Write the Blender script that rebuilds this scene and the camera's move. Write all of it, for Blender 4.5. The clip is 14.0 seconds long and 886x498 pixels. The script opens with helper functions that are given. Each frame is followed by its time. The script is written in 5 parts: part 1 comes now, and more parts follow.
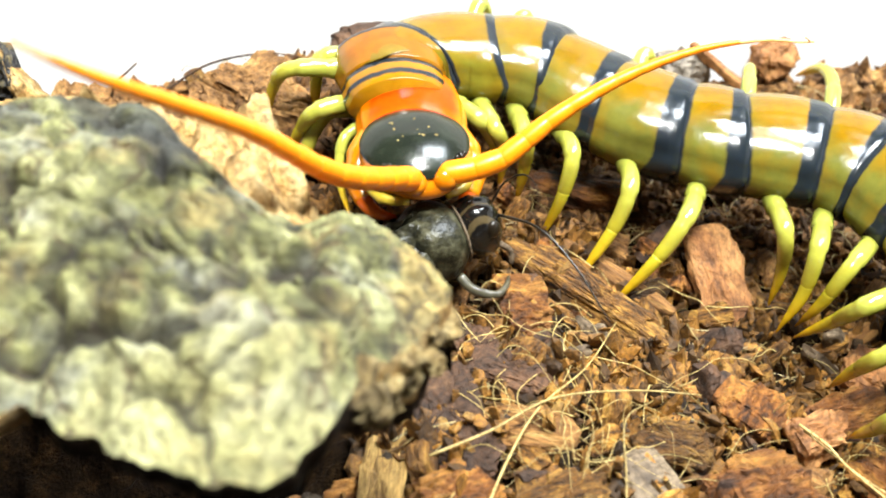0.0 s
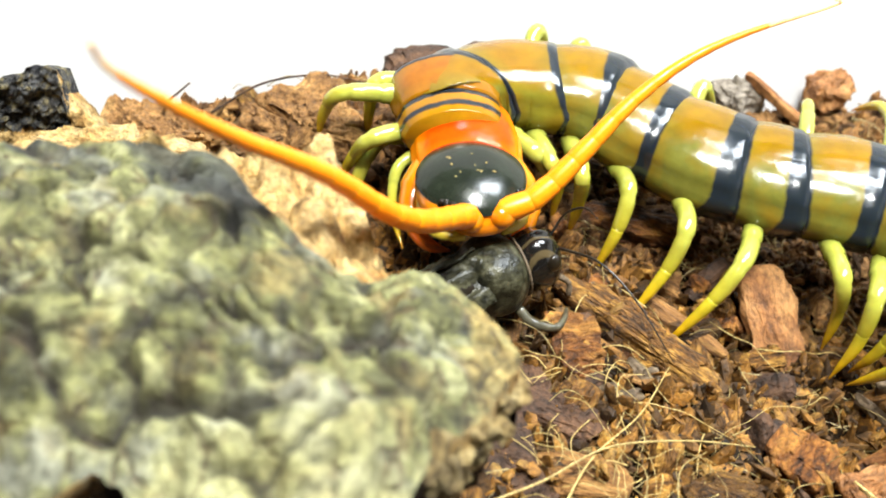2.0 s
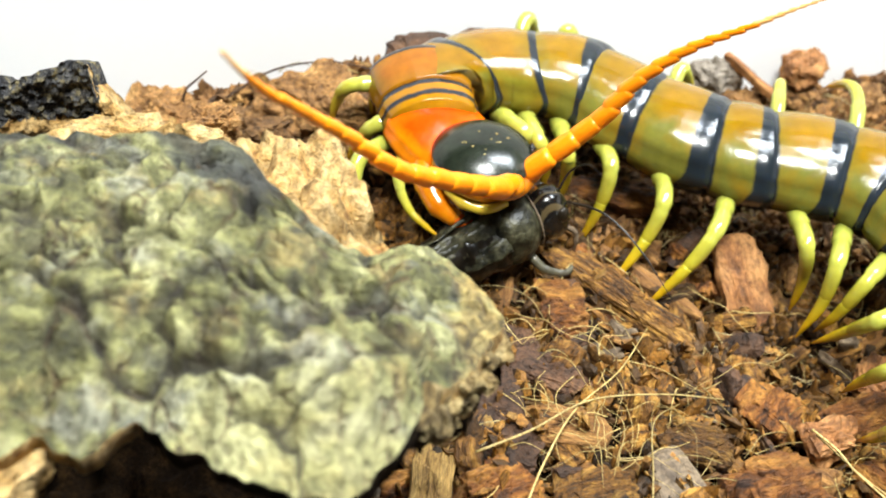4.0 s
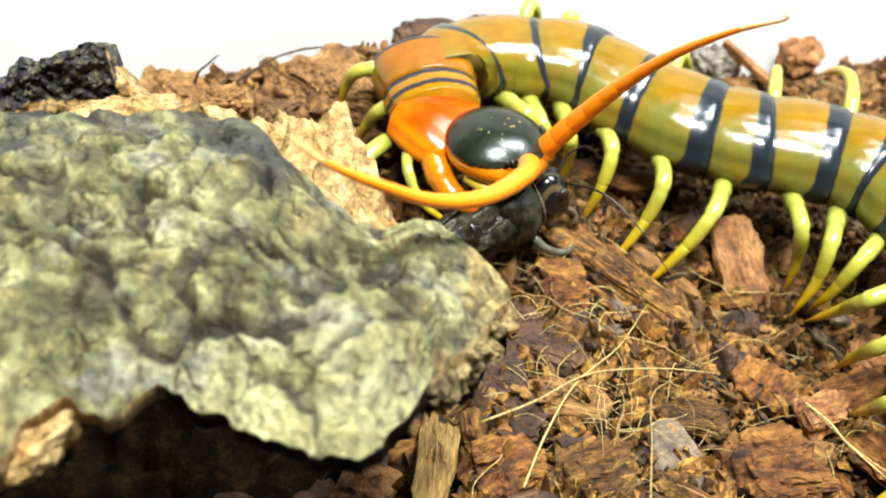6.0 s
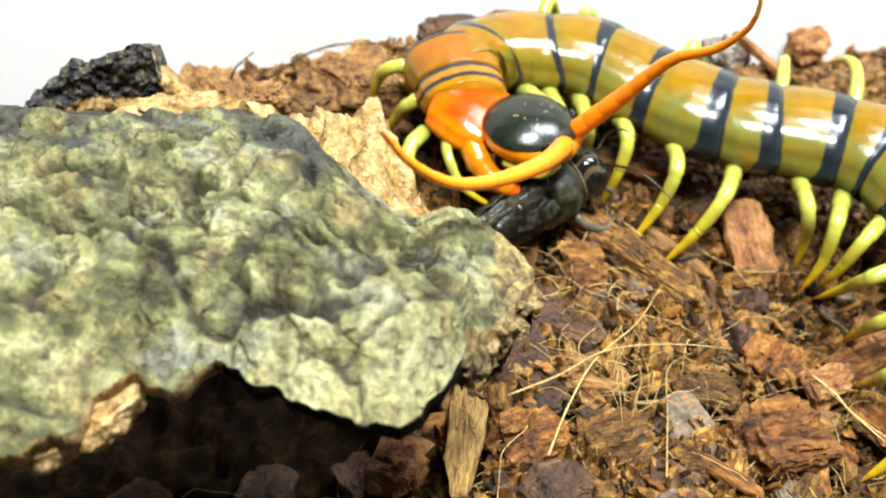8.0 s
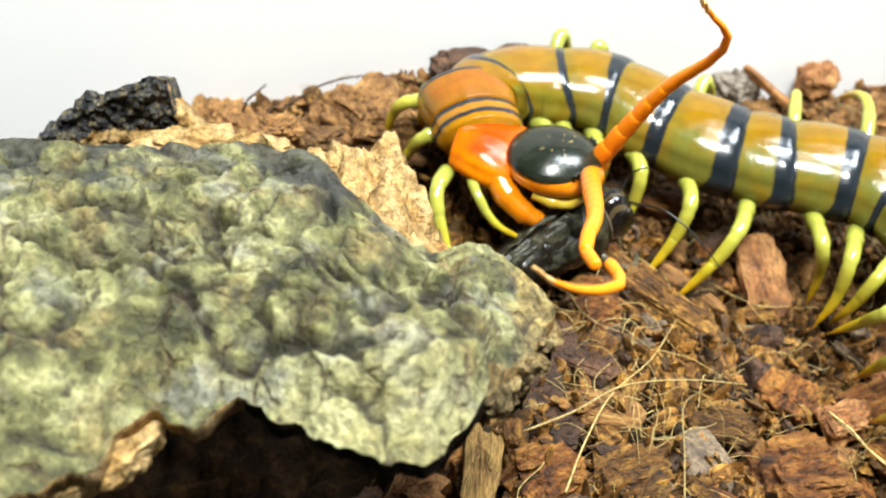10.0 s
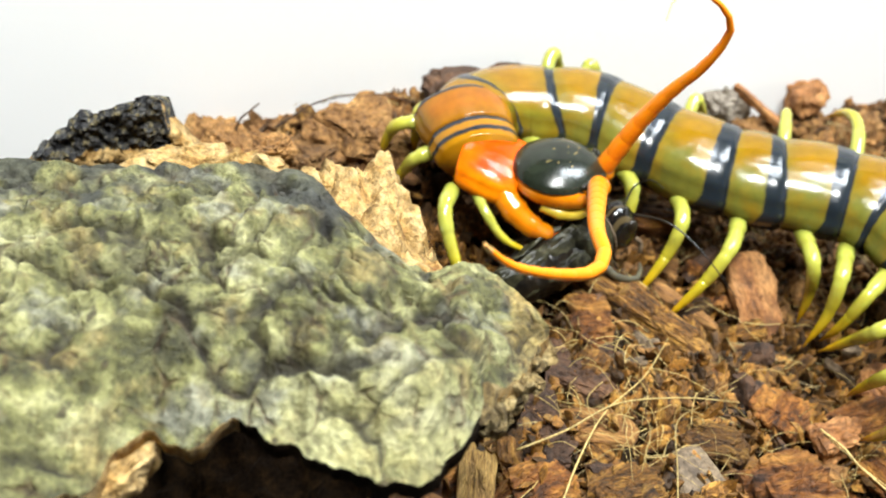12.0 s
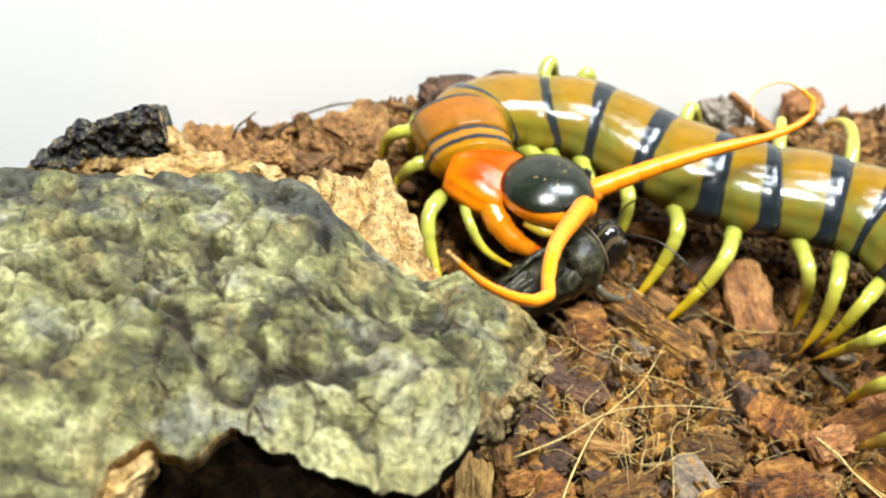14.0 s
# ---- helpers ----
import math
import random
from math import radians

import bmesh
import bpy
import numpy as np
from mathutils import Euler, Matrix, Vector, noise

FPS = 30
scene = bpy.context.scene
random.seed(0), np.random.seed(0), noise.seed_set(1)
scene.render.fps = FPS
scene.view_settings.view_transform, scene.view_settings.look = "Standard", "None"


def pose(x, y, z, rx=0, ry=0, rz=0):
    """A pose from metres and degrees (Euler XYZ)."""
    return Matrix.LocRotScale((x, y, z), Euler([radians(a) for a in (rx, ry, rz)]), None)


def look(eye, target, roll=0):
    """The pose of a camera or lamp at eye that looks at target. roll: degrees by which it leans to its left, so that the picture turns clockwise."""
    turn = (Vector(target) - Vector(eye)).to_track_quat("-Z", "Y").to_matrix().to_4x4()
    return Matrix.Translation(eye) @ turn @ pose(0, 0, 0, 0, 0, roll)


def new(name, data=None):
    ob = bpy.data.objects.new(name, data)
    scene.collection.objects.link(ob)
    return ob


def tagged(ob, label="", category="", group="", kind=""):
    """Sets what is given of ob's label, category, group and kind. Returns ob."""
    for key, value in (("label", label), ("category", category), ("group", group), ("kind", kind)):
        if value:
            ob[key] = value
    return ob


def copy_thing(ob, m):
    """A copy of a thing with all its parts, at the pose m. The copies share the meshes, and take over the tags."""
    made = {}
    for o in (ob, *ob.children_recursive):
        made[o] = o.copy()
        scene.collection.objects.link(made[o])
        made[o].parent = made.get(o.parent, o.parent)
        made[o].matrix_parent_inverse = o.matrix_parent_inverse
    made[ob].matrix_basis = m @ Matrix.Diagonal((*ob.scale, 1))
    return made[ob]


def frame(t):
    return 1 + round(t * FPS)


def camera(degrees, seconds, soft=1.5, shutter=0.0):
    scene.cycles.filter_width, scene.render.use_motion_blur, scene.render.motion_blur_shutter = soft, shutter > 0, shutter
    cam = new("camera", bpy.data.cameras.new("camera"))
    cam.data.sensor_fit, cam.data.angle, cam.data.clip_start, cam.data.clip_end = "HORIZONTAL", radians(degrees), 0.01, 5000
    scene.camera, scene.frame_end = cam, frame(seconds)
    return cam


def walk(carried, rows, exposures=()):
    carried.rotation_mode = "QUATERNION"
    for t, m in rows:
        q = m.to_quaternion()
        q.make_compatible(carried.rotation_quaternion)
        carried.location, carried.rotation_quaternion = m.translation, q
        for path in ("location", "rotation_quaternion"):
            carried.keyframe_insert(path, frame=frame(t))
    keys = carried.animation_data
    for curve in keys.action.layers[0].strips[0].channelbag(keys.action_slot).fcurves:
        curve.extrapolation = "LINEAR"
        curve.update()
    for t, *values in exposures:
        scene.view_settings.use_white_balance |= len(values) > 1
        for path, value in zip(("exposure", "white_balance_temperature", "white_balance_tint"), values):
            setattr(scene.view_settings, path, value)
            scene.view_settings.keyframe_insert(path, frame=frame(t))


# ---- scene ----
MM = 0.001
cam = camera(41.0, 14.0, soft=1.9)
cam.data.dof.use_dof = True
cam.data.dof.focus_distance = 0.101
cam.data.dof.aperture_fstop = 45


def eye_pose(x, y, z, yaw, pitch, roll):
    """The camera's pose: place in millimetres, turn in degrees."""
    return pose(x * MM, y * MM, z * MM, 90 + pitch, 0, yaw) @ pose(0, 0, 0, 0, 0, roll)


PATH = [
    (0, 0.01, -0.03, 69.38, 0.022, -37.99, -0.015),
    (0.5, -0.27, -0.85, 68.59, -0.437, -37.291, 0.484),
    (1, -1.31, -0.67, 70.35, -0.685, -38.365, 0.986),
    (1.5, -3.53, 4.22, 73.19, -0.069, -39.023, 2.117),
    (2, -3.53, 3.97, 72.93, 0.837, -39.27, 1.334),
    (2.5, -2.38, 0.27, 74.98, 1.25, -39.392, 1.086),
    (3, -2.24, -1.73, 79.86, 1.395, -40.534, 0.396),
    (5.5, -1.8, -4.12, 79.2, 1.712, -41.135, 0.357),
    (6, -2.69, -6.45, 80.79, 1.444, -41.265, 0.631),
    (6.5, -2.63, -12.06, 83.97, 1.856, -41.455, -0.163),
    (7, -2.77, -12.12, 84.94, 2.233, -42.624, -0.595),
    (7.5, -3.14, -11.6, 85.46, 2.26, -42.619, -0.58),
    (8, -3.66, -11.57, 85.41, 2.428, -42.041, -0.606),
    (10.5, -5.88, -10.83, 85.84, 1.856, -40.497, 0.064),
    (11, -5.83, -10.98, 86.05, 1.726, -40.189, 0.12),
    (11.5, -5.77, -11.4, 86.13, 1.49, -40.104, 0.108),
    (12, -6.14, -10.92, 86.18, 1.295, -40.032, 0.317),
    (12.5, -6.21, -11.07, 86.36, 1.241, -39.963, 0.395),
    (13, -6.36, -11.1, 86.31, 1.081, -39.85, 0.463),
    (13.5, -6.19, -10.94, 86.56, 1.085, -39.845, 0.451),
    (14, -6.25, -11.02, 86.71, 1.017, -39.798, 0.507),
]
EXPOSURES = [(0, 1.0), (1, 0.98), (1.5, 0.9), (3, 0.7), (5.5, 0.68), (6, 0.74), (6.5, 0.8), (7, 1.14), (7.5, 0.98), (8, 0.74), (10.5, 0.6), (14, 0.58)]
walk(cam, [(t, eye_pose(*row)) for t, *row in PATH], EXPOSURES)

import functools

# ---- light: an overhead lamp and a bluish window over an open white tub ----
world = bpy.data.worlds.new("room")
scene.world = world
world.use_nodes = True
world.node_tree.nodes["Background"].inputs["Color"].default_value = (0.95, 0.98, 1.0, 1)
world.node_tree.nodes["Background"].inputs["Strength"].default_value = 0.006


def area_lamp(name, eye, target, wide, deep, watts, colour):
    data = bpy.data.lights.new(name, "AREA")
    data.shape, data.size, data.size_y, data.energy, data.color = "RECTANGLE", wide * MM, deep * MM, watts, colour
    ob = new(name, data)
    ob.matrix_world = look([v * MM for v in eye], [v * MM for v in target])
    return ob


area_lamp("lamp", (24, -26, 340), (-4, 62, 20), 90, 70, 1.75, (0.97, 1.0, 0.97))
area_lamp("window_light", (150, 120, 335), (30, 88, 10), 110, 190, 2.0, (0.86, 0.94, 1.0))


# ---- materials ----
def nodes_of(name):
    mat = bpy.data.materials.new(name)
    mat.use_nodes = True
    tree = mat.node_tree
    return mat, tree, tree.nodes["Principled BSDF"]


def link(tree, a, b):
    tree.links.new(a, b)


def noise_node(tree, scale, detail=4.0, rough=0.6, coord="Object", stretch=None):
    """Noise in object space; scale in cycles per millimetre."""
    tc = tree.nodes.new("ShaderNodeTexCoord")
    out = tc.outputs[coord]
    if stretch:
        mp = tree.nodes.new("ShaderNodeMapping")
        mp.inputs["Scale"].default_value = stretch
        link(tree, out, mp.inputs["Vector"])
        out = mp.outputs["Vector"]
    n = tree.nodes.new("ShaderNodeTexNoise")
    n.inputs["Scale"].default_value = scale / MM
    n.inputs["Detail"].default_value = detail
    n.inputs["Roughness"].default_value = rough
    link(tree, out, n.inputs["Vector"])
    return n.outputs["Fac"]


def ramp(tree, fac, stops):
    r = tree.nodes.new("ShaderNodeValToRGB")
    while len(r.color_ramp.elements) < len(stops):
        r.color_ramp.elements.new(0.5)
    for e, (p, c) in zip(r.color_ramp.elements, stops):
        e.position, e.color = p, (*c, 1)
    link(tree, fac, r.inputs["Fac"])
    return r.outputs["Color"]


def mix(tree, fac, a, b, kind="MIX"):
    m = tree.nodes.new("ShaderNodeMix")
    m.data_type, m.blend_type = "RGBA", kind
    for sock, v in ((m.inputs["Factor"], fac), (m.inputs["A"], a), (m.inputs["B"], b)):
        if isinstance(v, (int, float)):
            sock.default_value = v
        elif isinstance(v, tuple):
            sock.default_value = (*v, 1)
        else:
            link(tree, v, sock)
    return m.outputs["Result"]


def bump(tree, bsdf, height, strength, mm):
    b = tree.nodes.new("ShaderNodeBump")
    b.inputs["Strength"].default_value = strength
    b.inputs["Distance"].default_value = mm * MM
    link(tree, height, b.inputs["Height"])
    link(tree, b.outputs["Normal"], bsdf.inputs["Normal"])


def randomly(tree, colour, low, high, source="object"):
    """Scale a colour's brightness by a random factor for each object or each loose piece."""
    if source == "object":
        rnd = tree.nodes.new("ShaderNodeObjectInfo").outputs["Random"]
    else:
        rnd = tree.nodes.new("ShaderNodeNewGeometry").outputs["Random Per Island"]
    mr = tree.nodes.new("ShaderNodeMapRange")
    mr.inputs["To Min"].default_value, mr.inputs["To Max"].default_value = low, high
    link(tree, rnd, mr.inputs["Value"])
    hs = tree.nodes.new("ShaderNodeHueSaturation")
    link(tree, mr.outputs["Result"], hs.inputs["Value"])
    link(tree, colour, hs.inputs["Color"])
    return hs.outputs["Color"]


def grainy(name, stops, scale=0.5, rough=0.8, fine=3.0, depth=0.3, strength=0.6, stretch=None, vary=None, source="object", spec=0.4):
    """A matt natural surface: colours from coarse noise, relieved by fine noise, with shade painted into its dips."""
    mat, tree, bsdf = nodes_of(name)
    coarse = noise_node(tree, scale, 5, 0.65, stretch=stretch)
    small = noise_node(tree, fine, 4, 0.7, stretch=stretch)
    colour = ramp(tree, coarse, stops)
    shade = ramp(tree, small, [(0.36, (0.2, 0.18, 0.16)), (0.6, (0.97, 0.97, 0.97))])
    colour = mix(tree, 0.75, colour, shade, "MULTIPLY")
    if vary:
        colour = randomly(tree, colour, *vary, source)
    link(tree, colour, bsdf.inputs["Base Color"])
    bsdf.inputs["Roughness"].default_value = rough
    bsdf.inputs["Specular IOR Level"].default_value = spec
    bump(tree, bsdf, small, strength, depth)
    return mat


def glossy(name, stops, scale=0.6, rough=0.2, coat=0.4, subsurface=0.0, fine=2.0, depth=0.05, spec=0.5):
    """A shiny chitin surface with soft mottling and a faint relief."""
    mat, tree, bsdf = nodes_of(name)
    link(tree, ramp(tree, noise_node(tree, scale, 3), stops), bsdf.inputs["Base Color"])
    bsdf.inputs["Roughness"].default_value = rough
    bsdf.inputs["Coat Weight"].default_value = coat
    bsdf.inputs["Specular IOR Level"].default_value = spec
    bsdf.inputs["Coat Roughness"].default_value = 0.08
    if subsurface:
        bsdf.inputs["Subsurface Weight"].default_value = subsurface
        bsdf.inputs["Subsurface Radius"].default_value = (1.0, 0.6, 0.2)
        bsdf.inputs["Subsurface Scale"].default_value = 1.0 * MM
    bump(tree, bsdf, noise_node(tree, fine, 2), 0.35, depth)
    return mat


def body_material(name, dorsal, flank, low, crest=0.74, amber_share=0.5):
    """Chitin plate: dorsal colour over the back, yellow-green flanks, black margins; 'plate' holds (height round the section, place along, black margin)."""
    mat, tree, bsdf = nodes_of(name)
    at = tree.nodes.new("ShaderNodeAttribute")
    at.attribute_name = "plate"
    sep = tree.nodes.new("ShaderNodeSeparateColor")
    link(tree, at.outputs["Color"], sep.inputs["Color"])

    def wavy(value, scale, much, detail=3):
        m = tree.nodes.new("ShaderNodeMath")
        m.operation = "MULTIPLY_ADD"
        link(tree, noise_node(tree, scale, detail), m.inputs[0])
        m.inputs[1].default_value, m.inputs[2].default_value = much, -much / 2
        out = tree.nodes.new("ShaderNodeMath")
        link(tree, value, out.inputs[0])
        link(tree, m.outputs[0], out.inputs[1])
        return out.outputs[0]

    colour = ramp(tree, wavy(sep.outputs["Red"], 0.35, 0.2), [(0.08, low), (0.42, flank), (crest - 0.02, flank), (crest + 0.1, dorsal)])
    # olive towards both ends of the plate, amber in its middle
    ends = ramp(tree, wavy(sep.outputs["Green"], 0.5, 0.2), [(0.08, (0.8, 0.8, 0.8)), (0.3, (0, 0, 0)), (0.62, (0, 0, 0)), (0.86, (0.55, 0.55, 0.55))])
    colour = mix(tree, ends, colour, tuple(0.6 * f + 0.4 * d for f, d in zip(flank, dorsal)))
    cloud = ramp(tree, noise_node(tree, 0.55, 4), [(0.32, (0.55, 0.53, 0.42)), (0.68, (1.0, 0.98, 0.9))])
    colour = mix(tree, 0.6, colour, cloud, "MULTIPLY")
    amber = ramp(tree, noise_node(tree, 0.24, 3, 0.5), [(0.5, (0, 0, 0)), (0.66, (amber_share,) * 3)])
    colour = mix(tree, amber, colour, (0.24, 0.12, 0.003))
    edge = ramp(tree, wavy(sep.outputs["Blue"], 0.8, 0.16), [(0.44, (0, 0, 0)), (0.56, (1, 1, 1))])
    colour = mix(tree, edge, colour, (0.012, 0.016, 0.02))
    link(tree, colour, bsdf.inputs["Base Color"])
    link(tree, ramp(tree, noise_node(tree, 0.5, 3), [(0.35, (0.13, 0.13, 0.13)), (0.7, (0.26, 0.26, 0.26))]), bsdf.inputs["Roughness"])
    bsdf.inputs["Specular IOR Level"].default_value = 0.38
    bsdf.inputs["Subsurface Weight"].default_value = 0.2
    bsdf.inputs["Subsurface Radius"].default_value = (1.0, 0.7, 0.2)
    bsdf.inputs["Subsurface Scale"].default_value = MM
    relief = mix(tree, 0.3, noise_node(tree, 0.3, 2, 0.4), noise_node(tree, 1.1, 3, 0.5, stretch=(1.0, 1.0, 0.6)))
    bump(tree, bsdf, relief, 0.18, 0.6)
    return mat


# dark soil, taken lower still to paint shade in the gaps and the hollow
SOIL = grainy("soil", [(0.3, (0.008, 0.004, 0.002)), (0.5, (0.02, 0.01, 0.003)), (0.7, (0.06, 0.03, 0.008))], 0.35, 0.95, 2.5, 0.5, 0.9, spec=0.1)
CRUMB = grainy("crumb", [(0.3, (0.04, 0.018, 0.004)), (0.55, (0.25, 0.108, 0.014)), (0.75, (0.58, 0.34, 0.07))], 0.5, 0.6, 3, 0.25, 0.8, vary=(0.1, 1.6), source="island")
FLAKE = grainy("flake_orange", [(0.3, (0.1, 0.034, 0.01)), (0.48, (0.32, 0.132, 0.038)), (0.68, (0.5, 0.25, 0.085))], 0.25, 0.7, 1.4, 0.4, 0.9, (0.7, 1.3, 1.0))
TIP_CRUMB = grainy("tip_crumb", [(0.3, (0.08, 0.045, 0.014)), (0.5, (0.24, 0.165, 0.06)), (0.7, (0.46, 0.36, 0.17))], 0.6, 0.85, 2, 0.4, 0.9, vary=(0.5, 1.2))
CLOD = grainy("soil_clod", [(0.3, (0.1, 0.042, 0.012)), (0.5, (0.32, 0.155, 0.045)), (0.7, (0.55, 0.31, 0.105))], 0.35, 0.85, 1.8, 0.7, 1.0, vary=(0.6, 1.1))
PEAT = grainy("peat", [(0.3, (0.05, 0.02, 0.006)), (0.55, (0.25, 0.115, 0.03)), (0.75, (0.5, 0.28, 0.085))], 0.3, 0.75, 3, 0.25, 0.8, vary=(0.35, 1.6), source="island")
CHIP_BROWN = grainy("chip_brown", [(0.34, (0.04, 0.016, 0.004)), (0.5, (0.24, 0.1, 0.014)), (0.68, (0.55, 0.29, 0.055))], 0.5, 0.6, 2.0, 0.6, 1.0, (0.55, 1.9, 1.4), vary=(0.35, 1.2))
CHIP_RED = grainy("chip_red", [(0.36, (0.05, 0.018, 0.006)), (0.5, (0.27, 0.092, 0.014)), (0.68, (0.57, 0.26, 0.05))], 0.34, 0.6, 1.5, 0.8, 1.0, (0.6, 1.6, 1.2), vary=(0.7, 1.15))
CHIP_DARK = grainy("chip_dark", [(0.3, (0.014, 0.008, 0.005)), (0.58, (0.1, 0.045, 0.019)), (0.78, (0.26, 0.135, 0.06))], 0.4, 0.7, 2, 0.4, 0.9, vary=(0.7, 1.3))
CHIP_PALE = grainy("chip_pale", [(0.3, (0.16, 0.13, 0.1)), (0.7, (0.4, 0.34, 0.27))], 0.3, 0.8, 2, 0.3, 0.7)
CHIP_GREY = grainy("chip_grey", [(0.3, (0.06, 0.038, 0.022)), (0.7, (0.24, 0.17, 0.1))], 0.3, 0.7, 2, 0.2, 0.6)
STICK = grainy("stick_wood", [(0.32, (0.09, 0.036, 0.008)), (0.52, (0.31, 0.14, 0.035)), (0.72, (0.55, 0.31, 0.09))], 0.5, 0.75, 2.5, 0.3, 0.9, (0.25, 3, 3))
TAN_WOOD = grainy("tan_wood", [(0.32, (0.2, 0.1, 0.03)), (0.5, (0.5, 0.29, 0.08)), (0.7, (0.7, 0.44, 0.14))], 0.5, 0.7, 2.2, 0.3, 0.9, (0.3, 3, 2.5))
FIBRE = grainy("root_fibre", [(0.3, (0.38, 0.25, 0.07)), (0.7, (0.66, 0.5, 0.19))], 0.5, 0.55, 4, 0.05, 0.3, vary=(0.6, 1.25))
CORK = grainy("cork_core", [(0.3, (0.2, 0.07, 0.015)), (0.42, (0.44, 0.26, 0.075)), (0.62, (0.6, 0.42, 0.185))], 0.42, 0.85, 1.1, 0.9, 1.0)
# brown taken down to near-black: the hollow's shade is put into this colour
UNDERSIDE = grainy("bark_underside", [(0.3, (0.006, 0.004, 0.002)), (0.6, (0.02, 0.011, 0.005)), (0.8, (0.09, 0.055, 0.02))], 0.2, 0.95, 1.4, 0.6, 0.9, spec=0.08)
CHAR = grainy("charred_bark", [(0.38, (0.045, 0.045, 0.05)), (0.52, (0.12, 0.117, 0.112)), (0.63, (0.3, 0.25, 0.13))], 1.1, 0.95, 3.0, 0.6, 1.0, spec=0.1)
PLASTIC = nodes_of("white_plastic")[0]
PLASTIC.node_tree.nodes["Principled BSDF"].inputs["Base Color"].default_value = (0.95, 0.95, 0.95, 1)
PLASTIC.node_tree.nodes["Principled BSDF"].inputs["Roughness"].default_value = 0.45


def lichen():
    """Lichen-crusted bark: mottled grey-green, with pale growths, sooty stains ('crust': pale, dark) and painted
    crevice shade.
    """
    mat, tree, bsdf = nodes_of("lichen_bark")
    at = tree.nodes.new("ShaderNodeAttribute")
    at.attribute_name = "crust"
    sep = tree.nodes.new("ShaderNodeSeparateColor")
    link(tree, at.outputs["Color"], sep.inputs["Color"])
    lump = tree.nodes.new("ShaderNodeAttribute")
    lump.attribute_name = "growth"
    lumps = tree.nodes.new("ShaderNodeSeparateColor")
    link(tree, lump.outputs["Color"], lumps.inputs["Color"])
    patch = ramp(tree, noise_node(tree, 0.16, 5, 0.66), [(0.34, (0, 0, 0)), (0.66, (1, 1, 1))])
    tone = mix(tree, 0.22, patch, lumps.outputs["Red"])
    colour = ramp(tree, tone, [(0.15, (0.056, 0.053, 0.022)), (0.36, (0.132, 0.126, 0.044)), (0.56, (0.24, 0.232, 0.095)), (0.8, (0.42, 0.4, 0.21))])
    ochre = ramp(tree, noise_node(tree, 0.22, 4, 0.6), [(0.53, (0, 0, 0)), (0.66, (0.75, 0.75, 0.75))])
    colour = mix(tree, ochre, colour, (0.27, 0.2, 0.075))
    grey = ramp(tree, noise_node(tree, 0.19, 4, 0.6, stretch=(0.8, 1.3, 1.0)), [(0.55, (0, 0, 0)), (0.66, (0.7, 0.7, 0.7))])
    colour = mix(tree, grey, colour, (0.27, 0.265, 0.235))
    colour = mix(tree, sep.outputs["Red"], colour, (0.46, 0.42, 0.2))
    colour = mix(tree, sep.outputs["Blue"], colour, (0.4, 0.28, 0.1))
    # thin crust plates with pale rims and rusty cracks between them
    warp = tree.nodes.new("ShaderNodeTexCoord")
    bend = tree.nodes.new("ShaderNodeTexNoise")
    bend.inputs["Scale"].default_value, bend.inputs["Detail"].default_value = 0.5 / MM, 3
    link(tree, warp.outputs["Object"], bend.inputs["Vector"])
    lean = tree.nodes.new("ShaderNodeVectorMath")
    lean.operation = "MULTIPLY_ADD"
    lean.inputs[1].default_value = (2.2 * MM, 2.2 * MM, 2.2 * MM)
    link(tree, bend.outputs["Color"], lean.inputs[0])
    link(tree, warp.outputs["Object"], lean.inputs[2])
    plates = tree.nodes.new("ShaderNodeTexVoronoi")
    plates.feature = "DISTANCE_TO_EDGE"
    plates.inputs["Scale"].default_value = 0.27 / MM
    link(tree, lean.outputs["Vector"], plates.inputs["Vector"])
    some = ramp(tree, noise_node(tree, 0.3, 2), [(0.46, (0, 0, 0)), (0.62, (1, 1, 1))])
    crack = mix(tree, some, (0, 0, 0), ramp(tree, plates.outputs["Distance"], [(0.0, (0.85, 0.85, 0.85)), (0.075, (0, 0, 0))]))
    rim = mix(tree, some, (0, 0, 0), ramp(tree, plates.outputs["Distance"], [(0.06, (0, 0, 0)), (0.13, (0.2, 0.2, 0.2)), (0.26, (0, 0, 0))]))
    colour = mix(tree, rim, colour, (0.42, 0.39, 0.22))
    colour = mix(tree, crack, colour, (0.075, 0.038, 0.012))
    colour = mix(tree, sep.outputs["Green"], colour, (0.035, 0.036, 0.036))
    # near-black seams and pit spots: shade of crevices put into the colour
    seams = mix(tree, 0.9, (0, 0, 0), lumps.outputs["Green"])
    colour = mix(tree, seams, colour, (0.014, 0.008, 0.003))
    pit_shade = ramp(tree, noise_node(tree, 0.62, 2, 0.5), [(0.66, (0, 0, 0)), (0.72, (0.8, 0.8, 0.8))])
    colour = mix(tree, pit_shade, colour, (0.04, 0.024, 0.01))
    blotch = ramp(tree, noise_node(tree, 0.5, 4, 0.65), [(0.36, (0.42, 0.42, 0.35)), (0.58, (0.94, 0.94, 0.87))])
    colour = mix(tree, 0.7, colour, blotch, "MULTIPLY")
    flecks = noise_node(tree, 1.3, 5, 0.72)
    colour = mix(tree, 0.85, colour, ramp(tree, flecks, [(0.37, (0.36, 0.36, 0.32)), (0.6, (1.2, 1.2, 1.14))]), "MULTIPLY")
    link(tree, colour, bsdf.inputs["Base Color"])
    bsdf.inputs["Roughness"].default_value = 0.72
    relief = mix(tree, 0.35, flecks, mix(tree, 1.0, blotch, mix(tree, crack, (1, 1, 1), (0, 0, 0)), "MULTIPLY"))
    bump(tree, bsdf, relief, 1.0, 0.75)
    return mat


